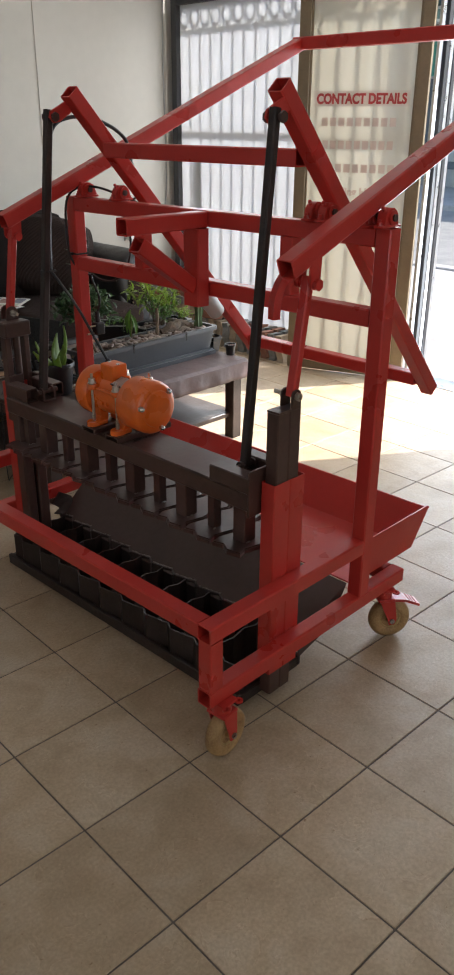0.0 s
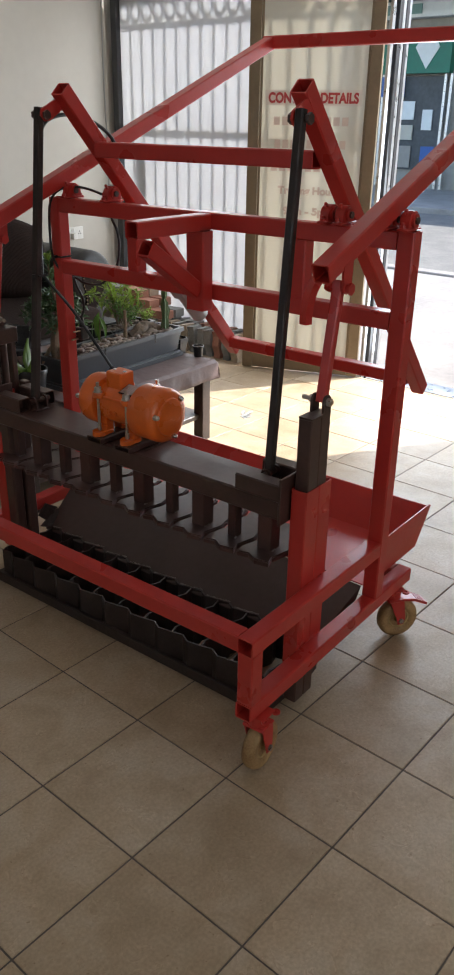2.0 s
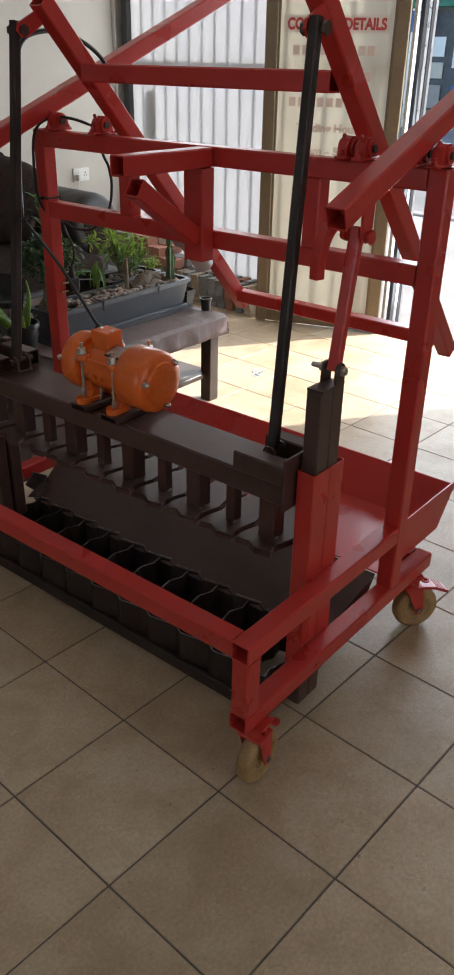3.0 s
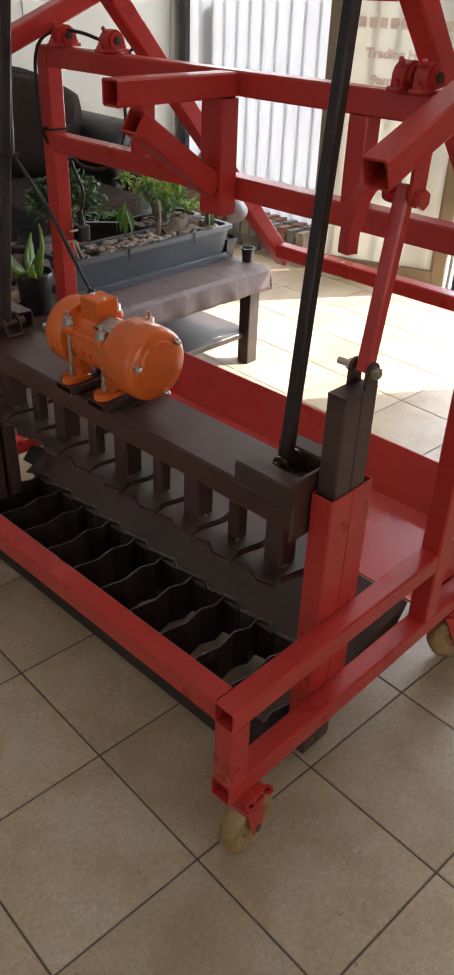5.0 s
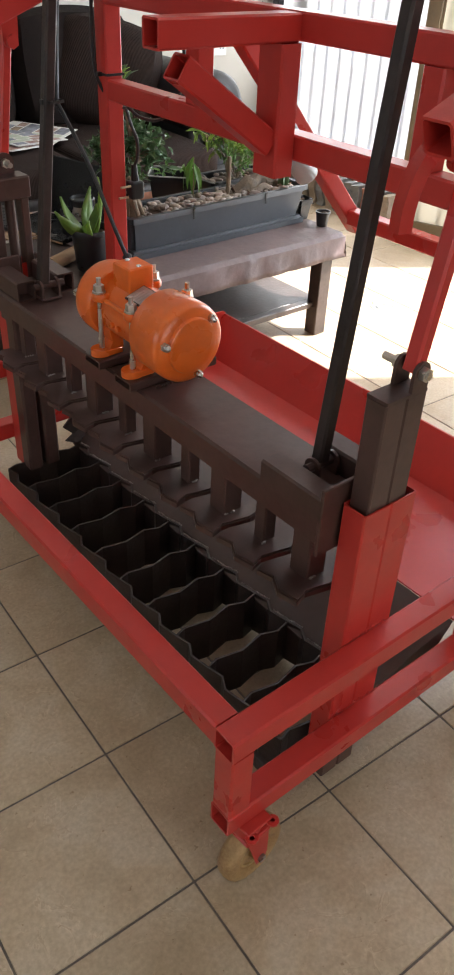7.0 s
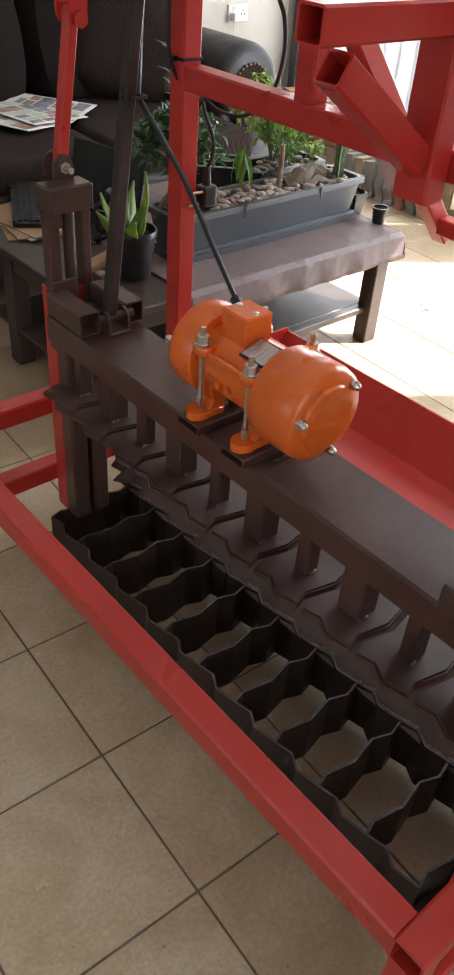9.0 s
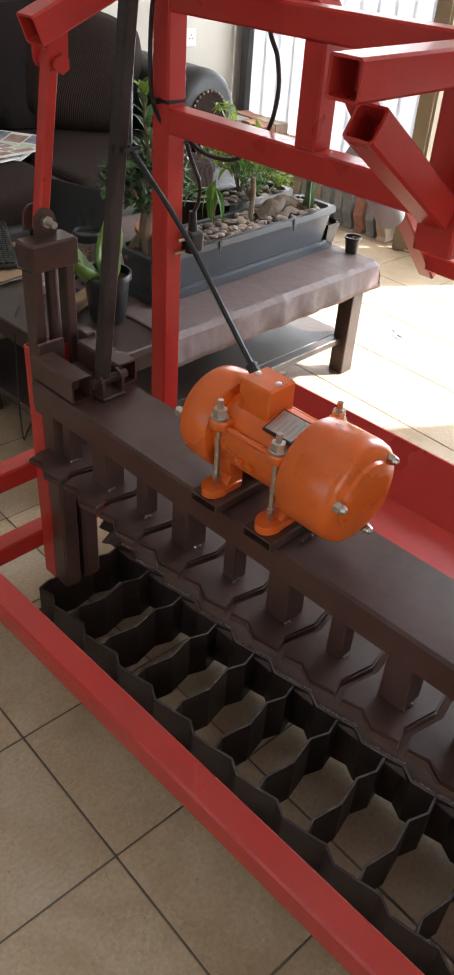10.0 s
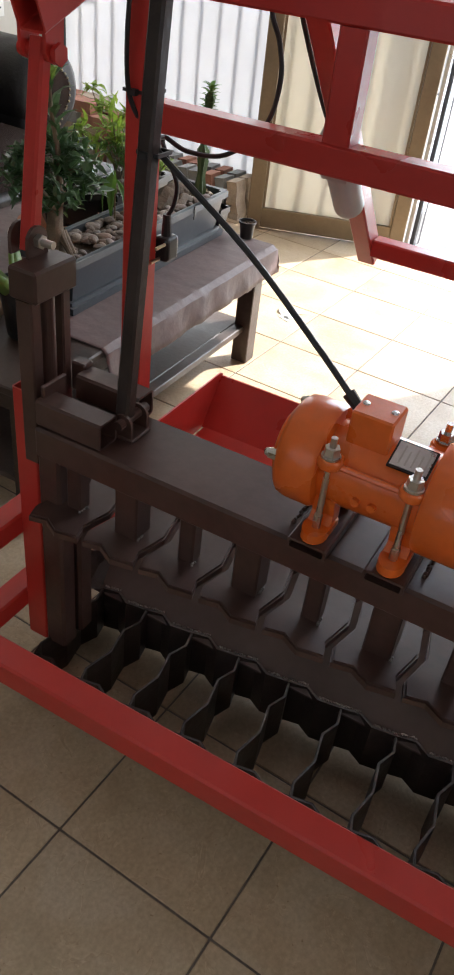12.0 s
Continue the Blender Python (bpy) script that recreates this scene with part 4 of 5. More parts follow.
for sx in (-1, 1):
    rib = B()
    rod(rib, (MA.x + sx * 0.060, MA.y - 0.060, EAR + 0.004), (MA.x + sx * 0.060, MA.y + 0.060, EAR + 0.004), 0.005, seg=8)
    for q in (-0.012, 0.012):
        rod(rib, (MA.x + sx * 0.055, MA.y + q, MA.z - 0.012), (MA.x + sx * 0.068, MA.y + q, MA.z - 0.012), 0.0065, seg=8)
    part("cooling_rib", rib, ORANGE, motor)
for dv in (0.060, -0.060):
    part("motor_mount", tube(B(), (0.246, MA.y + dv, 0.723), (0.470, MA.y + dv, 0.723), 0.062, 0.0205, (0, 0, 1), 0.004, 0.003), BROWN, motor)
bm = B()
weld(bm, (0.30, 0.640, 0.716), (0.41, 0.640, 0.716), 0.004, 16)
weld(bm, (0.30, 0.850, 0.716), (0.41, 0.850, 0.716), 0.004, 16)
tagged(part("weld_bead", bm, BROWN, motor), kind="stuff")

# cables
tie = (0.425, 1.207, 1.162)
bm = B()
hose(bm, [tie, (0.395, 1.03, 1.07), (0.365, 0.89, 0.98), (0.352, 0.806, 0.916)], 0.0048, 8, 6)
hose(bm, [tie, (0.452, 1.233, 1.30), (0.478, 1.238, 1.50), (0.500, 1.24, 1.612), (0.589, 1.243, 1.648), (0.71, 1.245, 1.634), (0.815, 1.245, 1.575), (0.846, 1.245, 1.48), (0.93, 1.243, 1.33), (1.08, 1.243, 1.165), (1.16, 1.235, 1.075)], 0.0065, 8, 8)
rod(bm, (0.357, 0.825, 0.928), (0.351, 0.799, 0.910), 0.010, 0.008, seg=10)
part("cable", bm, CABLE, mach, "black rubber motor cable")
bm = B()
hose(bm, [(1.16, 1.20, 1.06), (1.02, 1.19, 1.20), (0.86, 1.20, 1.38), (0.77, 1.215, 1.33), (0.772, 1.196, 1.275), (0.77, 1.185, 1.217), (0.765, 1.203, 1.142), (0.76, 1.274, 1.080), (0.75, 1.35, 1.072), (0.738, 1.395, 1.09), (0.74, 1.39, 1.06), (0.748, 1.368, 1.01), (0.752, 1.374, 0.965), (0.748, 1.386, 0.94)], 0.0045, 8, 8)
part("cable", bm, CABLE, mach, "black mains cable hung over the frame")
bm = B()
hose(bm, [(0.93, 1.243, 1.33), (0.80, 1.27, 1.385), (0.72, 1.305, 1.415), (0.674, 1.36, 1.412), (0.658, 1.405, 1.375), (0.658, 1.425, 1.30), (0.664, 1.425, 1.17), (0.70, 1.40, 1.10), (0.738, 1.395, 1.09)], 0.0045, 8, 8)
part("cable", bm, CABLE, mach, "black mains cable hung over the frame")
plug = B()
box(plug, 0.728, 0.772, 1.368, 1.404, 0.852, 0.902, 0.008)
rod(plug, (0.75, 1.386, 0.90), (0.748, 1.386, 0.945), 0.011, 0.008, seg=10)
plug_ob = part("plug", plug, BLACKPLASTIC, mach, "black three-pin mains plug")
for dx, dz in ((-0.012, 0.012), (0.012, -0.010), (0.0, -0.020)):
    part("plug_pin", rod(B(), (0.728, 1.387 + dx, 0.879 + dz), (0.696, 1.387 + dx, 0.879 + dz), 0.0035, seg=10), BRASS, plug_ob)
for u, v, z, w in ((0.70, LEN - 0.043, 1.172, 0.027), (0.415, 1.205, 1.162, 0.018)):
    bm = B()
    ln = [(u - w, v - w), (u + w, v - w), (u + w, v + w), (u - w, v + w), (u - w, v - w)]
    ribbon(bm, ln, z - 0.003, z + 0.003, 0.0025)
    box(bm, u - w - 0.012, u - w, v - 0.006, v + 0.006, z - 0.005, z + 0.005)
    part("cable_tie", bm, BLACKPLASTIC, mach)
# grey switch housing on the far tamping arm
sd = (C1 - C0).normalized()
q0, q1 = Vector((1.085, 1.180, 1.050)), Vector((1.085, 1.180, 1.050)) + sd * 0.205
sw = part("switch_housing", lathe(B(), [(0.0, 0.0), (0.034, 0.0), (0.036, 0.006), (0.036, 0.198), (0.034, 0.204), (0.0, 0.205)], 28, Matrix.Translation(q0) @ sd.to_track_quat("Z", "Y").to_matrix().to_4x4()), GREYPVC, mach, "grey plastic switch housing", True)
part("gland_box", tube(B(), q0 - sd * 0.035, q0 + sd * 0.055, 0.076, 0.076, (0, 0, 1), 0.034, 0.008, 0.01), GREYPVC, sw)


# ---- sofa corner ----
def rounded(bm, x0, x1, y0, y1, z0, z1, r, m=None):
    box(bm, x0, x1, y0, y1, z0, z1, 0, m)
    bmesh.ops.bevel(bm, geom=list(bm.edges), offset=r, segments=5, affect="EDGES", profile=0.5)
    return bm


def pillowy(bm, w, d, h, m, puff=0.5, n=12):
    """A stuffed cushion: a soft slab, thickest in the middle, with a seam round its edge."""
    rows = {}
    for s in (1, -1):
        for i in range(n + 1):
            for j in range(n + 1):
                x, y = -1 + 2 * i / n, -1 + 2 * j / n
                e = max(0.0, (1 - x ** 4) * (1 - y ** 4)) ** puff
                wob = 0.012 * noise.noise(Vector((x * 2.3, y * 2.3, s * 3.1 + w)))
                k = 1 - 0.16 * (x * x * y * y)
                edge = i in (0, n) or j in (0, n)
                if edge and s == -1:
                    rows[s, i, j] = rows[1, i, j]
                else:
                    rows[s, i, j] = bm.verts.new(m @ Vector((x * w / 2 * k, y * d / 2 * k, s * h / 2 * e + wob * e)))
        for i in range(n):
            for j in range(n):
                bm.faces.new((rows[s, i, j], rows[s, i + 1, j], rows[s, i + 1, j + 1], rows[s, i, j + 1]))
    return bm


SX0, SX1 = 0.75, 3.56
sofa = thing("sofa", "dark brown fabric sofa with scrolled arms and brass studs", "sofa")
part("base", rounded(B(), SX0, SX1, 4.15, 5.50, 0.06, 0.40, 0.03), LEATHER, sofa, "", True)
for lx in (SX0 + 0.06, SX1 - 0.12):
    for ly in (4.2, 5.4):
        part("foot", box(B(), lx, lx + 0.06, ly, ly + 0.06, 0, 0.061, 0.004), TABLEWOOD, sofa)
part("back", rounded(B(), SX0, SX1 - 0.05, 5.20, 5.53, 0.30, 0.90, 0.08), LEATHER, sofa, "", True)
part("front_rail", rounded(B(), SX0 + 0.25, SX1 - 0.28, 4.07, 4.16, 0.30, 0.46, 0.03), LEATHER, sofa, "padded leather front rail", True)
for k in range(3):
    x0 = SX0 + 0.27 + 0.725 * k
    part("seat_cushion", rounded(B(), x0, x0 + 0.715, 4.10, 5.15, 0.405, 0.575, 0.05), CORD, sofa, "brown corduroy seat cushion", True)
    bm = B()
    mt = Matrix.Translation((x0 + 0.41, 5.07, 0.80)) @ Matrix.Rotation(radians(76), 4, "X")
    part("back_cushion", pillowy(bm, 0.76, 0.62, 0.30, mt, 0.4), FABRIC, sofa, "dark brown back cushion", True)
for xc, lean in ((SX0 + 0.19, 1), (SX1 - 0.19, -1)):
    # a fat rolled arm; its front panel narrows towards the seat
    zc, big = 0.68, 0.185
    bm = B()
    rounded(bm, xc - 0.13 + 0.03 * lean, xc + 0.13 + 0.03 * lean, 4.42, 5.45, 0.10, 0.68, 0.03)
    arm = part("arm", bm, LEATHER, sofa, "", True)
    bm = B()
    lathe(bm, [(0.0, 0.0), (big - 0.045, 0.0), (big - 0.018, 0.012), (big - 0.004, 0.035), (big, 0.07), (big, 1.00), (big - 0.02, 1.03), (0.0, 1.03)], 36, Matrix.Translation((xc, 4.40, zc)) @ Matrix.Rotation(radians(-90), 4, "X"))
    part("arm_scroll", bm, LEATHER, arm, "", True)
    bm = B()
    arc = [(lean * -0.10 * math.cos(a * math.pi / 14), 0.10 * math.sin(a * math.pi / 14)) for a in range(-3, 18)]
    face = [(xc + px, 4.392, zc + pz) for px, pz in arc + [(lean * 0.075, -0.20), (lean * 0.090, -0.54), (lean * 0.005, -0.54), (lean * 0.020, -0.20), (lean * -0.035, -0.12)]]
    plate(bm, face, (0, 0.03, 0))
    panel = part("arm_panel", bm, CORD, arm, "brown corduroy arm front")
    bm = B()
    loop = [Vector(p) for p in face]
    dist, step = 0.0, 0.024
    for a, b in zip(loop, loop[1:] + loop[:1]):
        while dist < (b - a).length:
            q = a + (b - a).normalized() * dist
            bmesh.ops.create_icosphere(bm, subdivisions=1, radius=0.007, matrix=Matrix.Translation((q.x, 4.390, q.z)))
            dist += step
        dist -= (b - a).length
    tagged(part("stud_row", bm, BRASS, arm), kind="stuff")
bm = B()
for k in range(90):
    bmesh.ops.create_icosphere(bm, subdivisions=1, radius=0.007, matrix=Matrix.Translation((SX0 + 0.28 + 0.026 * k, 4.070, 0.325)))
tagged(part("stud_row", bm, BRASS, sofa), kind="stuff")

bm = B()
mt = Matrix.Translation((2.98, 4.90, 0.80)) @ Matrix.Rotation(radians(-30), 4, "Z") @ Matrix.Rotation(radians(70), 4, "X") @ Matrix.Rotation(radians(-12), 4, "Z")
solid("scatter_cushion", pillowy(bm, 0.60, 0.56, 0.26, mt, 0.5), CORD, "dark brown corduroy scatter cushion leaning in the sofa corner", "cushion", smooth=True)

news = thing("newspaper", "folded newspaper with coloured print lying on the sofa seat", "newspaper", Matrix.Translation((2.34, 4.66, 0.578)) @ Matrix.Rotation(radians(25), 4, "Z"))
for k, (dx, rz, tilt) in enumerate(((-0.10, 0, 4), (0.09, 8, -6), (0.02, -12, 2))):
    bm = B()
    m = Matrix.Translation((dx, 0, 0.012 + 0.004 * k)) @ Matrix.Rotation(radians(rz), 4, "Z") @ Matrix.Rotation(radians(tilt), 4, "Y")
    box(bm, -0.15, 0.15, -0.20, 0.20, -0.0015, 0.0015, 0, m)
    pg = part("page", bm, PAPER, news)
    inks = (INK, INKBLUE, INKRED, INKPALE)
    r = -0.18
    while r < 0.15:
        h, c = random.uniform(0.04, 0.11), -0.135
        while c < 0.10:
            w = random.uniform(0.05, 0.15)
            bm = B()
            box(bm, c, min(0.138, c + w), r, min(0.185, r + h - 0.008), 0.0018, 0.0022, 0, m)
            part("picture", bm, random.choice((INK, INKBLUE, INKBLUE, INKRED, INKPALE, INKPALE)), pg)
            c += w + 0.012
        r += h

# wall socket and cord
sock = thing("wall_socket", "white double wall socket with an adaptor and cord", "socket", Matrix.Translation((4.19, Y_N, 0.80)))
part("faceplate", rounded(B(), -0.075, 0.075, -0.014, 0.0, -0.048, 0.048, 0.004), WHITEPLASTIC, sock, "", True)
for dx in (-0.045, -0.03):
    part("rocker", rounded(B(), dx, dx + 0.012, -0.019, -0.0145, 0.012, 0.036, 0.002), WHITEPLASTIC, sock)
bm = B()
for dx in (0.025, 0.047, 0.036):
    rod(bm, (dx, -0.0150, -0.005 + 0.018 * (dx == 0.036)), (dx, -0.0146, -0.005 + 0.018 * (dx == 0.036)), 0.005, seg=10)
part("pin_hole", bm, BLACKPLASTIC, sock)
part("adaptor", rounded(B(), -0.058, -0.018, -0.055, -0.0150, -0.042, 0.004, 0.006), WHITEPLASTIC, sock, "", True)
part("cord", hose(B(), [(-0.038, -0.03, -0.04), (-0.040, -0.02, -0.14), (-0.05, -0.012, -0.30), (-0.06, -0.012, -0.55)], 0.003, 6, 5), WHITEPLASTIC, sock)
solid("trim", hose(B(), [(3.422, Y_N - 0.003, 2.7), (3.424, Y_N - 0.003, 2.0), (3.420, Y_N - 0.003, 1.2)], 0.003, 6, 4), WALLPAINT, "thin cream cable cover painted onto the wall", "trim", kind="structure")
solid("trim", hose(B(), [(4.575, Y_N - 0.006, 2.7), (4.56, Y_N - 0.006, 2.0), (4.57, Y_N - 0.006, 1.2), (4.52, Y_N - 0.006, 0.9)], 0.005, 6, 6), GREYPVC, "grey cable hanging beside the window frame", "trim", kind="structure")

# ---- coffee table ----
TM = Matrix.Translation((1.765, 3.02, 0)) @ Matrix.Rotation(radians(3.2), 4, "Z")
TL, TD, TH = 1.33, 0.92, 0.45
table = thing("coffee_table", "low dark wooden table with a lower shelf beside the sofa", "table", TM)
part("tabletop", box(B(), 0, TL, 0, TD, TH - 0.025, TH, 0.004), TABLEWOOD, table)
for x, y in ((0.02, 0.02), (TL - 0.085, 0.02), (0.02, TD - 0.3), (TL - 0.085, TD - 0.085)):
    part("leg", box(B(), x, x + 0.065, y, y + 0.065, 0, TH - 0.026, 0.003), TABLEWOOD, table)
part("apron", box(B(), 0.086, TL - 0.086, 0.03, 0.05, TH - 0.09, TH - 0.0255, 0.002), TABLEWOOD, table)
part("apron", box(B(), 0.03, 0.05, 0.086, TD - 0.301, TH - 0.09, TH - 0.0255, 0.002), TABLEWOOD, table)
part("shelf", box(B(), 0.03, TL - 0.03, 0.0865, TD - 0.09, 0.13, 0.15, 0.003), TABLEWOOD, table)
part("shelf_edge", box(B(), 0.086, TL - 0.086, 0.045, 0.086, 0.125, 0.152, 0.003), TABLEWOOD, table)

# cloth over the table: draped sheet
bm = B()
nx, ny = 90, 46
x0, x1 = 0.30, TL + 0.10
gridv = {}
for i in range(nx + 1):
    for j in range(ny + 1):
        x = x0 + (x1 - x0) * i / nx
        y = -0.105 + (TD + 0.105) * j / ny
        z = TH + 0.005 + 0.0025 * noise.noise(Vector((x * 9, y * 9, 0))) + 0.0015 * noise.noise(Vector((x * 38, y * 30, 5)))
        px, py = x, y
        fold = 0.003 * math.sin(x * 31 + 2 * math.sin(x * 7)) + 0.006 * noise.noise(Vector((x * 22, y * 30, 3))) + 0.004 * noise.noise(Vector((x * 55, y * 40, 8)))
        if y < -0.008:
            d = -0.008 - y
            z = TH - 0.002 - d * 0.95
            py = -0.010 - 0.10 * d + fold * min(1, d / 0.05)
        if x > TL + 0.006:
            d = x - TL - 0.006
            z = min(z, TH - 0.002 - d * 0.95)
            px = TL + 0.008 + 0.1 * d + 0.008 * math.sin(y * 30) * min(1, d / 0.05)
        gridv[i, j] = bm.verts.new((px, py, z))
for i in range(nx):
    for j in range(ny):
        bm.faces.new((gridv[i, j], gridv[i + 1, j], gridv[i + 1, j + 1], gridv[i, j + 1]))
cloth = solid("tablecloth", bm, CLOTH, "creased mauve cloth hanging over the table edge", "tablecloth", TM, smooth=True)
mod = cloth.modifiers.new("thick", "SOLIDIFY")
mod.thickness = 0.002


# ---- plants ----
def leaf(bm, base, tip, width, up=(0, 0, 1), bend=0.15, n=4):
    """A pointed leaf blade with a fold along its rib."""
    base, tip = Vector(base), Vector(tip)
    d = tip - base
    s = d.cross(Vector(up))
    if s.length < 1e-5:
        s = Vector((1, 0, 0))
    s.normalize()
    u = s.cross(d).normalized()
    mids, lefts, rights = [], [], []
    for k in range(n + 1):
        t = k / n
        w = width * 0.5 * math.sin(math.pi * min(1, 0.12 + 0.88 * t) ** 0.8) if 0 < k < n else width * 0.06
        c = base + d * t + u * (bend * d.length * math.sin(math.pi * t))
        mids.append(bm.verts.new(c))
        lefts.append(bm.verts.new(c + s * w + u * w * 0.35))
        rights.append(bm.verts.new(c - s * w + u * w * 0.35))
    for k in range(n):
        bm.faces.new((mids[k], mids[k + 1], lefts[k + 1], lefts[k]))
        bm.faces.new((rights[k], rights[k + 1], mids[k + 1], mids[k]))


def rnd_dir(zmin=-0.3):
    while True:
        v = Vector((random.uniform(-1, 1), random.uniform(-1, 1), random.uniform(zmin, 1)))
        if 0.2 < v.length < 1:
            return v.normalized()


def leafy(bm, anchors, count, lmin, lmax, width):
    for _ in range(count):
        a = Vector(random.choice(anchors)) + rnd_dir() * random.uniform(0, 0.03)
        d = rnd_dir(-0.5)
        leaf(bm, a, a + d * random.uniform(lmin, lmax), random.uniform(0.7, 1.2) * width, up=(random.uniform(-0.4, 0.4), random.uniform(-0.4, 0.4), 1), bend=random.uniform(-0.05, 0.2), n=4)


def flat_patch(bm, x0, x1, y0, y1, z, amp, n=24, m=0.0):
    g = {}
    for i in range(n + 1):
        for j in range(7):
            x, y = x0 + (x1 - x0) * i / n, y0 + (y1 - y0) * j / 6
            g[i, j] = bm.verts.new((x, y, z + amp * noise.noise(Vector((x * 20, y * 20, m)))))
    for i in range(n):
        for j in range(6):
            bm.faces.new((g[i, j], g[i + 1, j], g[i + 1, j + 1], g[i, j + 1]))


def trough(bm, length, wt, wb, h, t=0.006, rim=0.012):
    """A long tapered planter with a rolled rim."""
    def loop(w, l, z):
        return [bm.verts.new(p) for p in ((-l / 2, -w / 2, z), (l / 2, -w / 2, z), (l / 2, w / 2, z), (-l / 2, w / 2, z))]
    dl = (wt - wb) * 0.8
    seq = [(wb, length - dl, 0), (wt, length, h - 0.02), (wt + 2 * rim, length + 2 * rim, h - 0.02), (wt + 2 * rim, length + 2 * rim, h), (wt - 2 * t, length - 2 * t, h), (wb, length - dl, 0.03)]
    loops = [loop(*s) for s in seq]
    for a, b in zip(loops, loops[1:]):
        for j in range(4):
            bm.faces.new((a[j], a[(j + 1) % 4], b[(j + 1) % 4], b[j]))
    bm.faces.new(loops[0][::-1])
    bm.faces.new(loops[-1])
    bmesh.ops.bevel(bm, geom=[e for e in bm.edges if abs(e.verts[0].co.z - e.verts[1].co.z) > 0.02], offset=0.012, segments=2, affect="EDGES")


def pebbles(bm, x0, x1, y0, y1, z, count, rmin, rmax):
    for _ in range(count):
        r = random.uniform(rmin, rmax)
        m = Matrix.Translation((random.uniform(x0, x1), random.uniform(y0, y1), z + random.uniform(-0.2, 0.6) * r)) @ Matrix.Rotation(random.uniform(0, 6.3), 4, "Z") @ Matrix.Rotation(random.uniform(-0.5, 0.5), 4, "X") @ Matrix.Diagonal((random.uniform(1.1, 1.6), random.uniform(0.8, 1.0), random.uniform(0.5, 0.75), 1))
        bmesh.ops.create_icosphere(bm, subdivisions=2, radius=r, matrix=m)


def island_colours(name, low, high, rough):
    """Stones that differ in colour one by one."""
    m = material(name, low, rough, var=0.3, scale=30)
    n, k = m.node_tree.nodes, m.node_tree.links
    g, r, mx = n.new("ShaderNodeNewGeometry"), n.new("ShaderNodeValToRGB"), n.new("ShaderNodeMix")
    r.color_ramp.elements[0].color, r.color_ramp.elements[1].color = (*low, 1), (*high, 1)
    e = r.color_ramp.elements.new(0.5)
    e.color = (0.20, 0.185, 0.175, 1)
    k.new(g.outputs["Random Per Island"], r.inputs[0])
    mx.data_type, mx.blend_type = "RGBA", "MULTIPLY"
    mx.inputs[0].default_value = 0.35
    b = n["Principled BSDF"]
    src = b.inputs["Base Color"].links[0].from_socket
    k.new(r.outputs[0], mx.inputs[6]), k.new(src, mx.inputs[7])
    mx.blend_type = "MIX"
    k.new(mx.outputs[2], b.inputs["Base Color"])
    return m


STONES = island_colours("mixed_river_stones", (0.16, 0.10, 0.07), (0.44, 0.36, 0.29), 0.6)

# long planter
PM = Matrix.Translation((2.588, 3.338, TH + 0.028)) @ Matrix.Rotation(radians(4.0), 4, "Z")
planter = thing("planter", "long charcoal plastic planter filled with river pebbles", "planter", PM)
bm = B()
trough(bm, 0.88, 0.165, 0.125, 0.135)
part("trough", bm, PLANTER, planter)
bm = B()
trough(bm, 0.87, 0.165, 0.150, 0.020, rim=0.004)
bmesh.ops.translate(bm, verts=bm.verts, vec=(0, 0, -0.0215))
part("drip_tray", bm, PLANTER, planter)
for x in (-0.17, 0.20):
    part("clip", box(B(), x, x + 0.008, -0.0985, -0.0955, 0.095, 0.139, 0.0), BLACKPLASTIC, planter)
bm = B()
flat_patch(bm, -0.43, 0.43, -0.078, 0.078, 0.113, 0.006)
part("soil", bm, SOIL, planter)
bm = B()
pebbles(bm, -0.28, 0.42, -0.07, 0.07, 0.122, 230, 0.010, 0.017)
pebbles(bm, -0.41, -0.28, -0.07, 0.07, 0.118, 14, 0.008, 0.014)
tagged(part("pebble_bed", bm, STONES, planter, "mixed brown and grey river pebbles"), kind="stuff")
bm = B()
hose(bm, [(0.13, 0.01, 0.118), (0.19, 0.0, 0.146), (0.25, 0.015, 0.156), (0.31, 0.01, 0.140), (0.345, 0.0, 0.120)], 0.034, 9, 8, 0.020)
hose(bm, [(0.16, -0.035, 0.118), (0.22, -0.03, 0.140), (0.29, -0.03, 0.130)], 0.018, 8, 6, 0.010)
for v in bm.verts:
    v.co += Vector((1, 1, 1)) * (0.012 * noise.noise(v.co * 26) + 0.005 * noise.noise(v.co * 70))
part("driftwood", bm, DRIFT, planter, "weathered brown driftwood", True)

# ficus bonsai growing in the planter
fic = thing("ficus_bonsai", "ficus bonsai with bare roots and dark glossy leaves", "plant", Matrix.Translation((2.215, 3.325, TH + 0.14)))
bm = B()
hose(bm, [(0, 0, 0.0), (-0.01, 0, 0.06), (0.0, 0.005, 0.13), (0.015, 0.0, 0.19)], 0.030, 10, 6, 0.017)
hose(bm, [(0.0, 0.0, 0.12), (-0.06, 0.0, 0.19), (-0.12, 0.01, 0.23)], 0.014, 8, 5, 0.005)
hose(bm, [(0.01, 0.0, 0.17), (0.07, 0.02, 0.21), (0.12, 0.0, 0.22)], 0.013, 8, 5, 0.005)
hose(bm, [(0.012, 0.0, 0.18), (-0.01, -0.02, 0.28), (-0.03, -0.02, 0.38), (-0.04, -0.025, 0.47)], 0.010, 8, 6, 0.003)
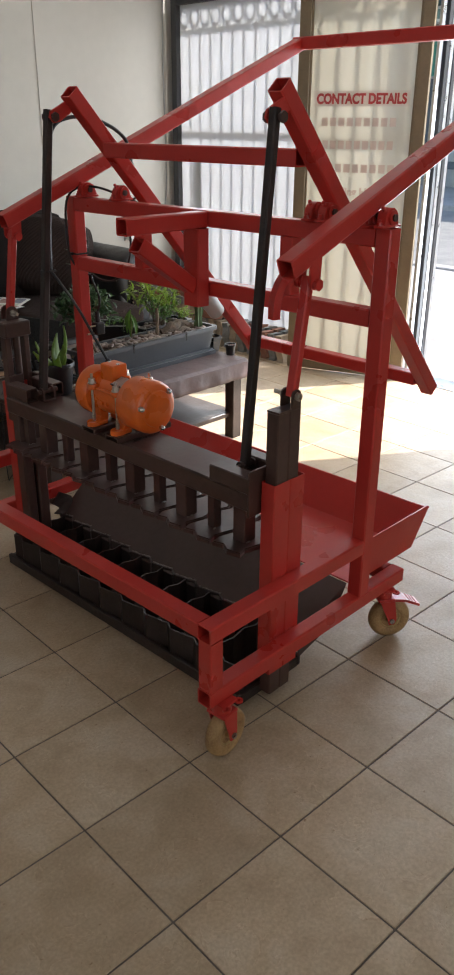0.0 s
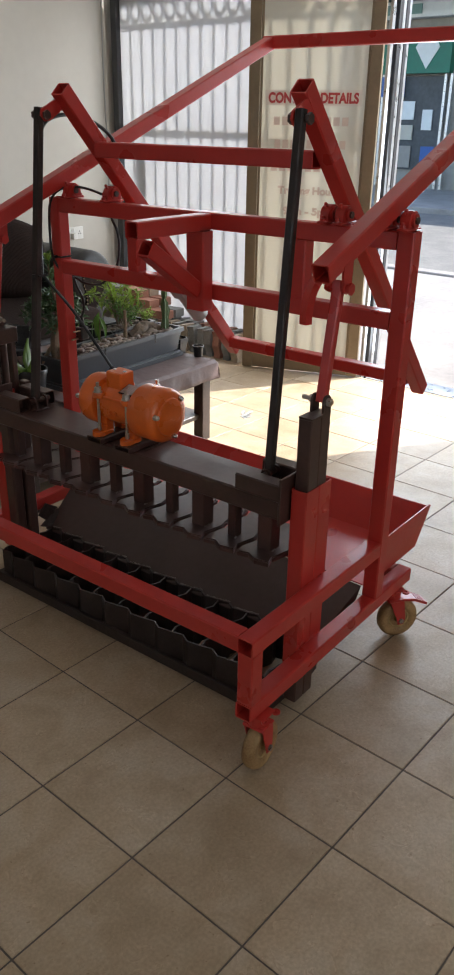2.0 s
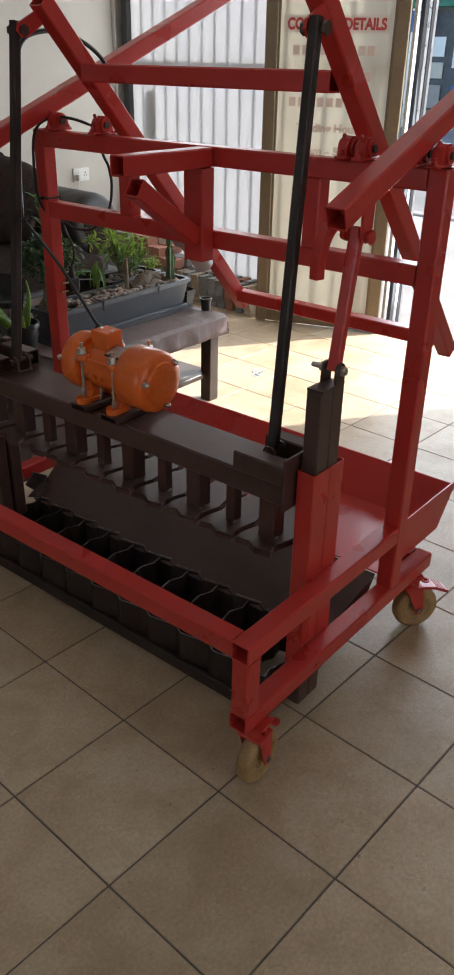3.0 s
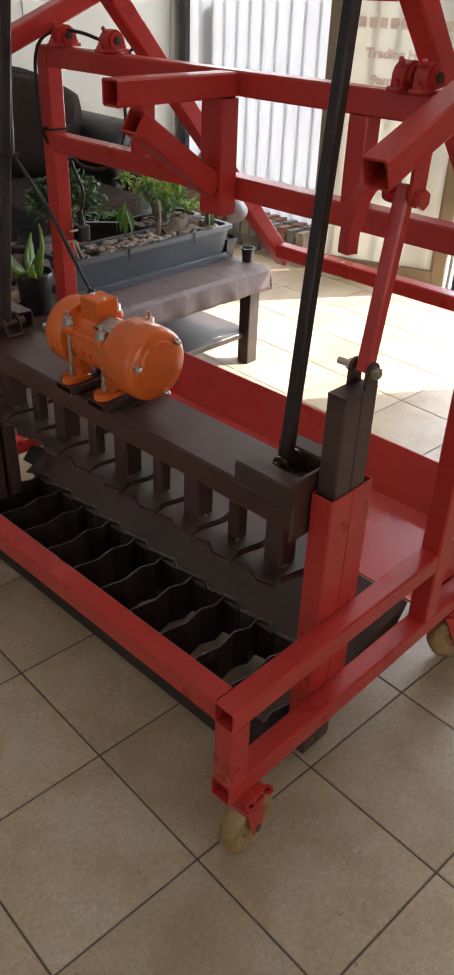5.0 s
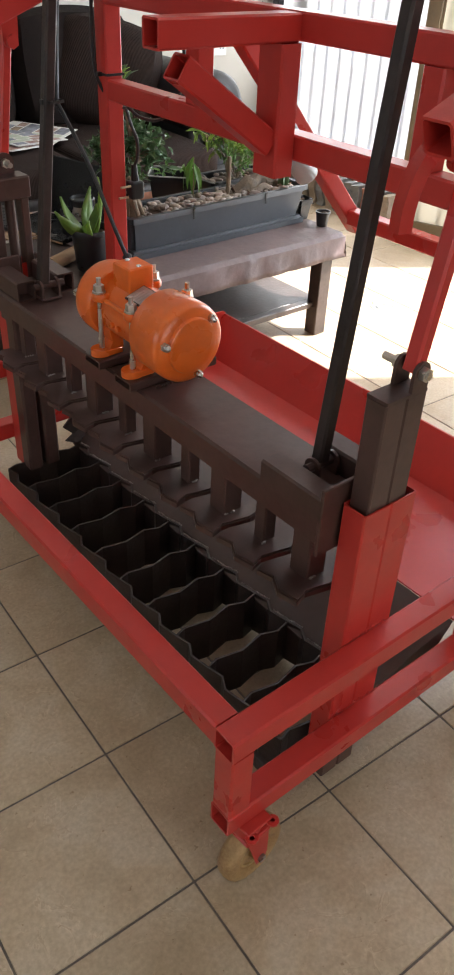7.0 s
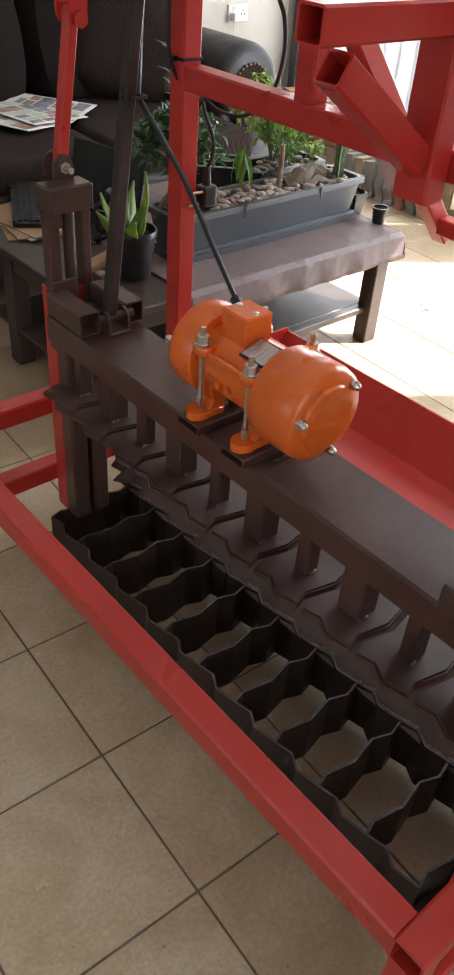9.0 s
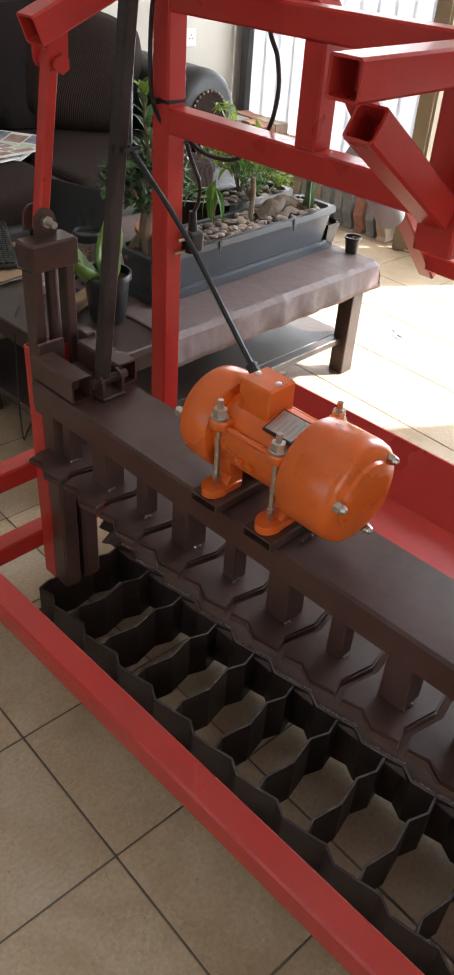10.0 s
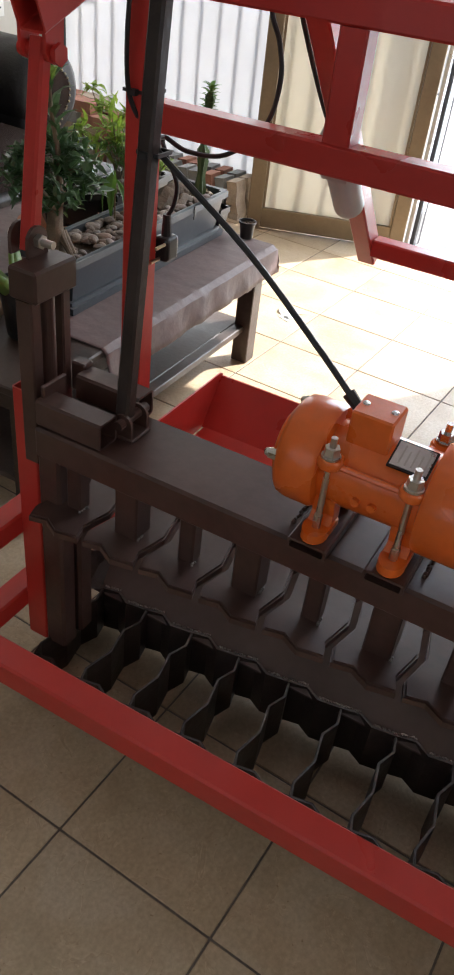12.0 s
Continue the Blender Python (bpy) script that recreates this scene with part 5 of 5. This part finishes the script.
for v in bm.verts:
    v.co += Vector((0.7, 0.7, 0.4)) * 0.004 * noise.noise(v.co * 60)
part("trunk", bm, BARK, fic, "", True)
for a in range(7):
    an = a * 0.9
    rr = random.uniform(0.05, 0.085)
    bm = B()
    hose(bm, [(0.012 * math.cos(an), 0.012 * math.sin(an), 0.07), (0.5 * rr * math.cos(an), 0.5 * rr * math.sin(an), 0.045), (rr * math.cos(an + 0.2), rr * math.sin(an + 0.2), -0.012)], 0.014, 8, 6, 0.006)
    part("aerial_root", bm, BARK, fic, "", True)
bm = B()
anch = []
for _ in range(60):
    v = rnd_dir(-0.4)
    anch.append((0.01 + 0.145 * v.x * random.uniform(0.35, 1), 0.01 + 0.125 * v.y * random.uniform(0.4, 1), 0.215 + 0.085 * v.z))
leafy(bm, anch, 560, 0.028, 0.046, 0.022)
leafy(bm, [(-0.13, 0.01, 0.24), (-0.15, 0.0, 0.22), (0.14, 0.0, 0.19), (0.15, -0.02, 0.16)], 46, 0.03, 0.05, 0.026)
for k in range(16):
    t = k / 15
    b = Vector((-0.01 - 0.03 * t, -0.02, 0.28 + 0.19 * t))
    an = k * 2.4
    leaf(bm, b, b + Vector((math.cos(an), math.sin(an), 0.8)) * 0.06, 0.026, n=3)
part("crown", bm, LEAF_D, fic)
bm = B()
for k in range(5):
    an = 1.3 * k
    b = Vector((-0.04, -0.025, 0.455 + 0.004 * k))
    leaf(bm, b, b + Vector((math.cos(an) * 0.8, math.sin(an) * 0.8, 0.8)) * 0.045, 0.026, n=3)
part("young_leaves", bm, LEAF_L, fic, "bright green young leaves")


def seedling(x, y, z, h, label, mat, leaves, lw, ll):
    ob = thing("seedling", label, "plant", Matrix.Translation((x, y, z)))
    bm = B()
    hose(bm, [(0, 0, 0), (0.003, 0.002, h * 0.5), (0.0, 0.0, h)], 0.0035, 6, 4, 0.002)
    part("stem", bm, BARK, ob)
    bm = B()
    for k in range(leaves):
        an = k * 2.399 + x
        b = Vector((0, 0, h * (1 - 0.12 * (k % 3))))
        leaf(bm, b, b + Vector((math.cos(an) * 0.3, math.sin(an) * 0.3, -1.0)).normalized() * ll * random.uniform(0.8, 1.1), lw, bend=0.1)
    part("leaves", bm, mat, ob)


PZ = TH + 0.145
seedling(2.515, 3.365, PZ - 0.02, 0.185, "young plant with long drooping green leaves", LEAF_M, 5, 0.030, 0.135)
bm = B()
hose(bm, [(2.672, 3.355, PZ - 0.015), (2.680, 3.355, PZ + 0.07), (2.682, 3.36, PZ + 0.150)], 0.010, 8, 5, 0.008)
solid("stake", bm, BARK, "short bare brown cutting standing in the pebbles", "stake", smooth=True)

# cactus at the end of the planter
cac = thing("cactus", "tall ribbed cactus with small green leaves at the top", "cactus", Matrix.Translation((2.955, 3.345, PZ - 0.02)))


def ribbed(bm, p0, p1, r, ribs=5):
    n, f, s, u = axes(p0, p1)
    rows = []
    for k in range(9):
        t = k / 8
        c = Vector(p0) + f * n * t
        rr = r * (0.85 + 0.2 * math.sin(t * 9)) * (1 if k < 8 else 0.35)
        rows.append([bm.verts.new(c + (s * math.cos(a) + u * math.sin(a)) * rr * (1.0 if j % 2 else 0.55)) for j, a in enumerate([math.pi * q / ribs for q in range(2 * ribs)])])
    for a, b in zip(rows, rows[1:]):
        for j in range(2 * ribs):
            bm.faces.new((a[j], a[(j + 1) % (2 * ribs)], b[(j + 1) % (2 * ribs)], b[j]))
    bm.faces.new(rows[0])
    bm.faces.new(rows[-1])


bm = B()
ribbed(bm, (0, 0, 0), (-0.012, -0.01, 0.20), 0.022)
ribbed(bm, (-0.012, -0.01, 0.20), (-0.035, -0.04, 0.37), 0.017)
ribbed(bm, (0.02, 0.01, 0.0), (0.035, 0.012, 0.15), 0.016)
part("stem", bm, CACTUS, cac)
bm = B()
for k in range(44):
    t = k / 43
    b = Vector((-0.02 - 0.018 * t, -0.02 - 0.022 * t, 0.27 + 0.11 * t))
    an = 2.4 * k
    leaf(bm, b, b + Vector((math.cos(an), math.sin(an), 0.5)) * 0.034, 0.016, n=3)
part("leaves", bm, LEAF_M, cac)
bm = B()
for k in range(6):
    an = k * 1.05
    leaf(bm, (0.02 * math.cos(an), 0.02 * math.sin(an), 0.0), (0.05 * math.cos(an), 0.05 * math.sin(an), 0.035), 0.03, n=3)
part("dry_leaves", bm, CARD, cac, "dry brown leaves at the base")

# aloe in a round pot
aloe = thing("aloe_pot", "round black plastic pot with a bright green aloe", "potted plant", Matrix.Translation((1.993, 3.238, TH + 0.007)))
bm = B()
lathe(bm, [(0.0, 0.0), (0.050, 0.0), (0.054, 0.005), (0.067, 0.130), (0.073, 0.131), (0.074, 0.146), (0.072, 0.150), (0.067, 0.150), (0.064, 0.125), (0.0, 0.122)], 36)
part("pot", bm, BLACKPLASTIC, aloe, "black plastic pot", True)
bm = B()
lathe(bm, [(0.0, 0.1255), (0.0635, 0.1265), (0.064, 0.1268)], 20)
part("soil", bm, SOIL, aloe)
bm = B()
for an, out, h, w in ((-0.6, 0.035, 0.205, 0.062), (0.9, 0.075, 0.150, 0.050), (2.2, 0.085, 0.125, 0.052), (3.3, 0.115, 0.110, 0.046), (4.3, 0.090, 0.085, 0.050), (5.3, 0.030, 0.120, 0.056), (0.2, 0.055, 0.075, 0.040)):
    b = Vector((0.014 * math.cos(an) - 0.012, 0.014 * math.sin(an), 0.118))
    leaf(bm, b, b + Vector((out * math.cos(an), out * math.sin(an), h)), w, up=(math.sin(an * 3) * 0.6, math.cos(an * 2) * 0.6, 0.8), bend=-0.12, n=7)
ob = part("leaves", bm, LEAF_L, aloe, "fleshy yellow-green leaves", True)
mod = ob.modifiers.new("thick", "SOLIDIFY")
mod.thickness = 0.006

# back planter with bushes
PB = Matrix.Translation((2.915, 3.635, TH + 0.006)) @ Matrix.Rotation(radians(4), 4, "Z")
bp = thing("planter", "long black planter with pebbles behind the front one", "planter", PB)
bm = B()
trough(bm, 0.36, 0.15, 0.12, 0.135)
part("trough", bm, BLACKPLASTIC, bp)
bm = B()
flat_patch(bm, -0.17, 0.17, -0.07, 0.07, 0.112, 0.006)
part("soil", bm, SOIL, bp)
bm = B()
pebbles(bm, -0.16, 0.16, -0.06, 0.06, 0.12, 56, 0.010, 0.017)
tagged(part("pebble_bed", bm, STONES, bp, "mixed river pebbles"), kind="stuff")


def bush(x, y, z, h, w, count, label, mat, ll, lw):
    ob = thing("bush", label, "plant", Matrix.Translation((x, y, z)))
    bm = B()
    tips = []
    for k in range(6):
        an = k * 1.05 + x * 7
        tip = (w * 0.8 * math.cos(an), w * 0.8 * math.sin(an), h * random.uniform(0.6, 1))
        hose(bm, [(0, 0, 0), (tip[0] * 0.35, tip[1] * 0.35, h * 0.45), tip], 0.004, 6, 5, 0.0018)
        tips += [tip, (tip[0] * 0.7, tip[1] * 0.7, tip[2] * 0.8), (tip[0] * 0.4, tip[1] * 0.4, tip[2] * 0.6)]
    part("stems", bm, BARK, ob)
    bm = B()
    leafy(bm, tips, count, ll * 0.6, ll, lw)
    part("crown", bm, mat, ob)


bush(2.905, 3.66, TH + 0.115, 0.31, 0.17, 260, "airy light green bush with slender leaves", LEAF_B, 0.062, 0.019)
bush(2.90, 3.60, TH + 0.115, 0.16, 0.11, 420, "dense feathery green bush with fine leaves", LEAF_M, 0.034, 0.008)
bush(3.06, 3.60, TH + 0.125, 0.075, 0.055, 150, "low bright green bush with fine leaves", LEAF_L, 0.026, 0.011)

# round terracotta bowl with a small black pot
slabm = Matrix.Translation((2.565, 3.615, TH + 0.006))
solid("terracotta_bowl", lathe(B(), [(0.0, 0.0), (0.115, 0.0), (0.150, 0.050), (0.156, 0.053), (0.156, 0.068), (0.150, 0.070), (0.0, 0.070)], 40), TERRACOTTA, "round terracotta bowl standing upturned on the table", "bowl", slabm, smooth=True)
sp = thing("plant_pot", "small square black pot with a trailing plant", "potted plant", slabm @ Matrix.Translation((0.02, 0.0, 0.0705)) @ Matrix.Rotation(radians(-38), 4, "Z"))
bm = B()
trough(bm, 0.185, 0.150, 0.120, 0.110, 0.004, 0.005)
part("pot", bm, BLACKPLASTIC, sp)
part("pot_rim", ribbon(B(), [(-0.099, -0.082), (0.099, -0.082), (0.099, 0.082), (-0.099, 0.082), (-0.099, -0.083)], 0.1105, 0.1145, 0.006), GREYPVC, sp, "pale grey rim")
bm = B()
leafy(bm, [(0, 0, 0.10), (0.03, 0.02, 0.105), (-0.05, -0.01, 0.105)], 16, 0.03, 0.06, 0.016)
part("leaves", bm, LEAF_M, sp)
# two little pots beside the planter
for x, y, r, h, sq in ((3.055, 3.335, 0.040, 0.085, True), (3.072, 3.205, 0.030, 0.060, False)):
    ob = thing("seedling_pot", "small black plastic seedling pot with dry soil", "pot", Matrix.Translation((x, y, TH + 0.0075)))
    bm = B()
    if sq:
        trough(bm, 2 * r, 2 * r, 1.5 * r, h, 0.003, 0.003)
    else:
        lathe(bm, [(0.0, 0.0), (r * 0.75, 0.0), (r * 0.97, h - 0.008), (r * 1.06, h - 0.008), (r * 1.06, h), (r * 0.95, h), (r * 0.9, h - 0.012), (0.0, h - 0.013)], 24)
    part("pot", bm, BLACKPLASTIC, ob, "", not sq)
    bm = B()
    pebbles(bm, -r * 0.55, r * 0.55, -r * 0.55, r * 0.55, h - 0.008, 14, r * 0.12, r * 0.22)
    tagged(part("soil_crumbs", bm, SOIL, ob), kind="stuff")

# ---- desk things on the bare end of the table ----
lap = thing("laptop", "open black laptop with a dark screen on the table", "laptop", Matrix.Translation((2.175, 3.757, TH + 0.001)) @ Matrix.Rotation(radians(-70), 4, "Z"))
part("base", box(B(), -0.165, 0.165, -0.23, 0.0, 0.0, 0.020, 0.004), SCREEN, lap)
lm = Matrix.Translation((0, 0.002, 0.021)) @ Matrix.Rotation(radians(-14), 4, "X")
lid = part("lid", box(B(), -0.165, 0.165, 0, 0.010, 0.0, 0.222, 0.003, lm), SCREEN, lap)
part("screen", box(B(), -0.153, 0.153, -0.0016, -0.0004, 0.012, 0.210, 0, lm), SCREEN, lid)
part("edge_trim", box(B(), -0.166, 0.166, -0.2306, -0.2295, 0.004, 0.012), CARD, lap, "pale copper edge")
kb = thing("keyboard", "black computer keyboard resting on papers", "keyboard", Matrix.Translation((1.968, 3.905, TH + 0.024)) @ Matrix.Rotation(radians(66), 4, "Z"))
part("case", box(box(B(), -0.21, 0.21, -0.07, 0.07, 0.0, 0.016, 0.004), -0.21, 0.21, 0.06, 0.07, 0.016, 0.022, 0.0), BLACKPLASTIC, kb)
key_data = mesh_of("key", box(B(), -0.0078, 0.0078, -0.0078, 0.0078, 0, 0.007, 0.0015), BLACKPLASTIC)
for r in range(6):
    for c in range(21):
        o = new("key", key_data)
        o.parent = kb
        o.location = (-0.195 + 0.0195 * c, -0.055 + 0.0195 * r, 0.0162)
pp = thing("papers", "loose stack of papers under the keyboard", "papers", Matrix.Translation((1.93, 3.82, TH + 0.002)))
for k in range(4):
    part("sheet", box(B(), -0.12, 0.12, -0.17, 0.17, 0.0045 * k, 0.0045 * k + 0.003, 0, Matrix.Rotation(radians((-14, 8, -4, 12)[k]), 4, "Z")), PAPER if k == 1 else CARD, pp)
mug = thing("travel_mug", "brushed steel travel mug with black handle and lid", "mug", Matrix.Translation((2.10, 3.50, TH + 0.007)))
bm = B()
lathe(bm, [(0.0, 0.0), (0.033, 0.0), (0.036, 0.01), (0.044, 0.145), (0.0, 0.145)], 28)
part("body", bm, MUGSTEEL, mug, "", True)
bm = B()
lathe(bm, [(0.040, 0.1455), (0.047, 0.1455), (0.048, 0.168), (0.043, 0.172), (0.040, 0.160), (0.0, 0.158)], 28)
part("lid", bm, BLACKPLASTIC, mug, "black plastic lid", True)
bm = B()
hose(bm, [(-0.042, 0.0, 0.14), (-0.085, 0.0, 0.135), (-0.09, 0.0, 0.09), (-0.08, 0.0, 0.05), (-0.05, 0.0, 0.045)], 0.008, 8, 6)
part("handle", bm, BLACKPLASTIC, mug, "", True)
bot = thing("glass_bottle", "small clear bottle with a pale cap", "bottle", Matrix.Translation((1.945, 3.525, TH + 0.001)))
bm = B()
lathe(bm, [(0.0, 0.0), (0.018, 0.0), (0.020, 0.004), (0.020, 0.028), (0.009, 0.036), (0.009, 0.042), (0.0, 0.042)], 20)
part("body", bm, GREYPVC, bot, "", True)
bm = B()
lathe(bm, [(0.0, 0.0425), (0.011, 0.0425), (0.010, 0.075), (0.0, 0.076)], 18)
part("cap", bm, WHITEPLASTIC, bot, "", True)
tm2 = Matrix.Translation((1.858, 3.295, TH + 0.026)) @ Matrix.Rotation(radians(-62), 4, "Z") @ Matrix.Rotation(radians(-90), 4, "X")
bm = B()
lathe(bm, [(0.019, 0.0), (0.0245, 0.0), (0.0245, 0.20), (0.019, 0.20), (0.019, 0.0)], 24, tm2)
solid("cardboard_tube", bm, CARD, "short brown cardboard tube lying on the table", "tube", smooth=True)
bm = B()
hose(bm, [(1.83, 3.48, 0.455), (1.782, 3.42, 0.452), (1.752, 3.38, 0.40), (1.748, 3.39, 0.20), (1.755, 3.40, 0.03), (1.80, 3.46, 0.004), (1.90, 3.56, 0.004)], 0.0025, 6, 8)
solid("power_cord", bm, CABLE, "thin black power cord trailing to the floor", "cord")

# ---- pavers stacked under the window ----
ZIG = ((0, 0), (0.03, 0.011), (0.095, -0.007), (0.161, 0.008), (0.2, 0.0))


def paver_mesh(name, mat):
    bm = B()
    pts = [(b, 0, a) for a, b in ZIG] + [(0.1 + b, 0, a) for a, b in ZIG[::-1]]
    plate(bm, pts, (0, 0.06, 0))
    return mesh_of(name, bm, mat)


paver_kinds = [paver_mesh("paver", mt) for mt in (PAVER_G, PAVER_R, PAVER_T)]
PAVER_WORDS = ("grey", "red", "tan")


def put_paver(kind_i, m, state):
    ob = new("paver", paver_kinds[kind_i])
    ob.matrix_world = m
    tagged(ob, PAVER_WORDS[kind_i] + " concrete zigzag paver " + state, "paver", "pavers under the window")


# a standing row on the floor, then slabs laid flat on it, higher towards the sofa
for k in range(34):
    tier, c = divmod(k, 17)
    y = 4.00 + 0.083 * c + random.uniform(-0.006, 0.006)
    kind_i = (2, 0, 1, 0)[c] if c < 4 else random.choice((0, 0, 0, 2, 1))
    put_paver(kind_i, Matrix.Translation((4.36 + 0.125 * tier, y, 0.001)) @ Matrix.Rotation(radians(random.uniform(-4, 4)), 4, "Z") @ Matrix.Rotation(radians(-random.uniform(4, 9)), 4, "X"), "leaning on others under the window")
for layer, y_from in enumerate((4.72, 4.90, 5.02)):
    y, n = y_from, 0
    while y < 5.36:
        for tier in (0, 1):
            kind_i = random.choice((1, 1, 2, 0) if layer else (1, 2, 2, 0))
            m = Matrix.Translation((4.345 + 0.125 * tier + random.uniform(-0.015, 0.015), y + random.uniform(-0.01, 0.01), 0.2105 + 0.0615 * layer))
            put_paver(kind_i, m @ Matrix.Rotation(radians(random.uniform(-7, 7)), 4, "Z") @ Matrix.Rotation(radians(90), 4, "X") @ Matrix.Translation((0, 0, -0.2)), "lying flat on top of the heap")
        y += 0.212

# scrap on the floor
bm = B()
for k in range(9):
    a = Vector((3.49 + random.uniform(-0.05, 0.07), 3.195 + random.uniform(-0.04, 0.03), 0.0015))
    leaf(bm, a, a + Vector((random.uniform(-0.07, 0.07), random.uniform(-0.05, 0.05), 0.004)), random.uniform(0.01, 0.03), n=3, bend=0.05)
plate(bm, [(3.45, 3.17, 0.001), (3.52, 3.165, 0.001), (3.535, 3.215, 0.001), (3.47, 3.225, 0.001)], (0, 0, 0.002))
solid("paper_scrap", bm, GREYPVC, "torn grey scrap of wrapping on the tiled floor", "scrap")

# ---- floor ----
T, TX, TY, J = 0.35, 1.17, 1.35, 0.0023
fl = solid("floor", box(B(), X_W, X_E, Y_S, Y_N, -0.10, -0.0022), GROUT, "beige ceramic tile floor with dark grout joints", "floor", kind="structure")


def tile_mesh(name, w, h):
    bm = B()
    box(bm, J, w - J, J, h - J, -0.008, 0.0, 0.0016)
    return mesh_of(name, bm, TILE)


tile_data = tile_mesh("tile", T, T)
rest = B()
i0, i1 = math.floor((X_W - TX) / T), math.ceil((X_E - TX) / T)
j0, j1 = math.floor((Y_S - TY) / T), math.ceil((Y_N - TY) / T)
for i in range(i0, i1):
    for j in range(j0, j1):
        x, y = TX + i * T, TY + j * T
        x0, x1 = max(x, X_W), min(x + T, X_E)
        y0, y1 = max(y, Y_S), min(y + T, Y_N)
        if x1 - x0 < 0.01 or y1 - y0 < 0.01:
            continue
        whole = x1 - x0 > T - 1e-4 and y1 - y0 > T - 1e-4
        if whole and -0.3 < x < 4.4 and 0.2 < y < 5.0:
            ob = new("tile", tile_data)
            ob.parent = fl
            ob.location = (x, y, random.uniform(-0.0003, 0.0003))
        else:
            box(rest, x0 + J, x1 - J, y0 + J, y1 - J, -0.008, 0.0)
tagged(part("tile_field", rest, TILE, fl), kind="stuff")
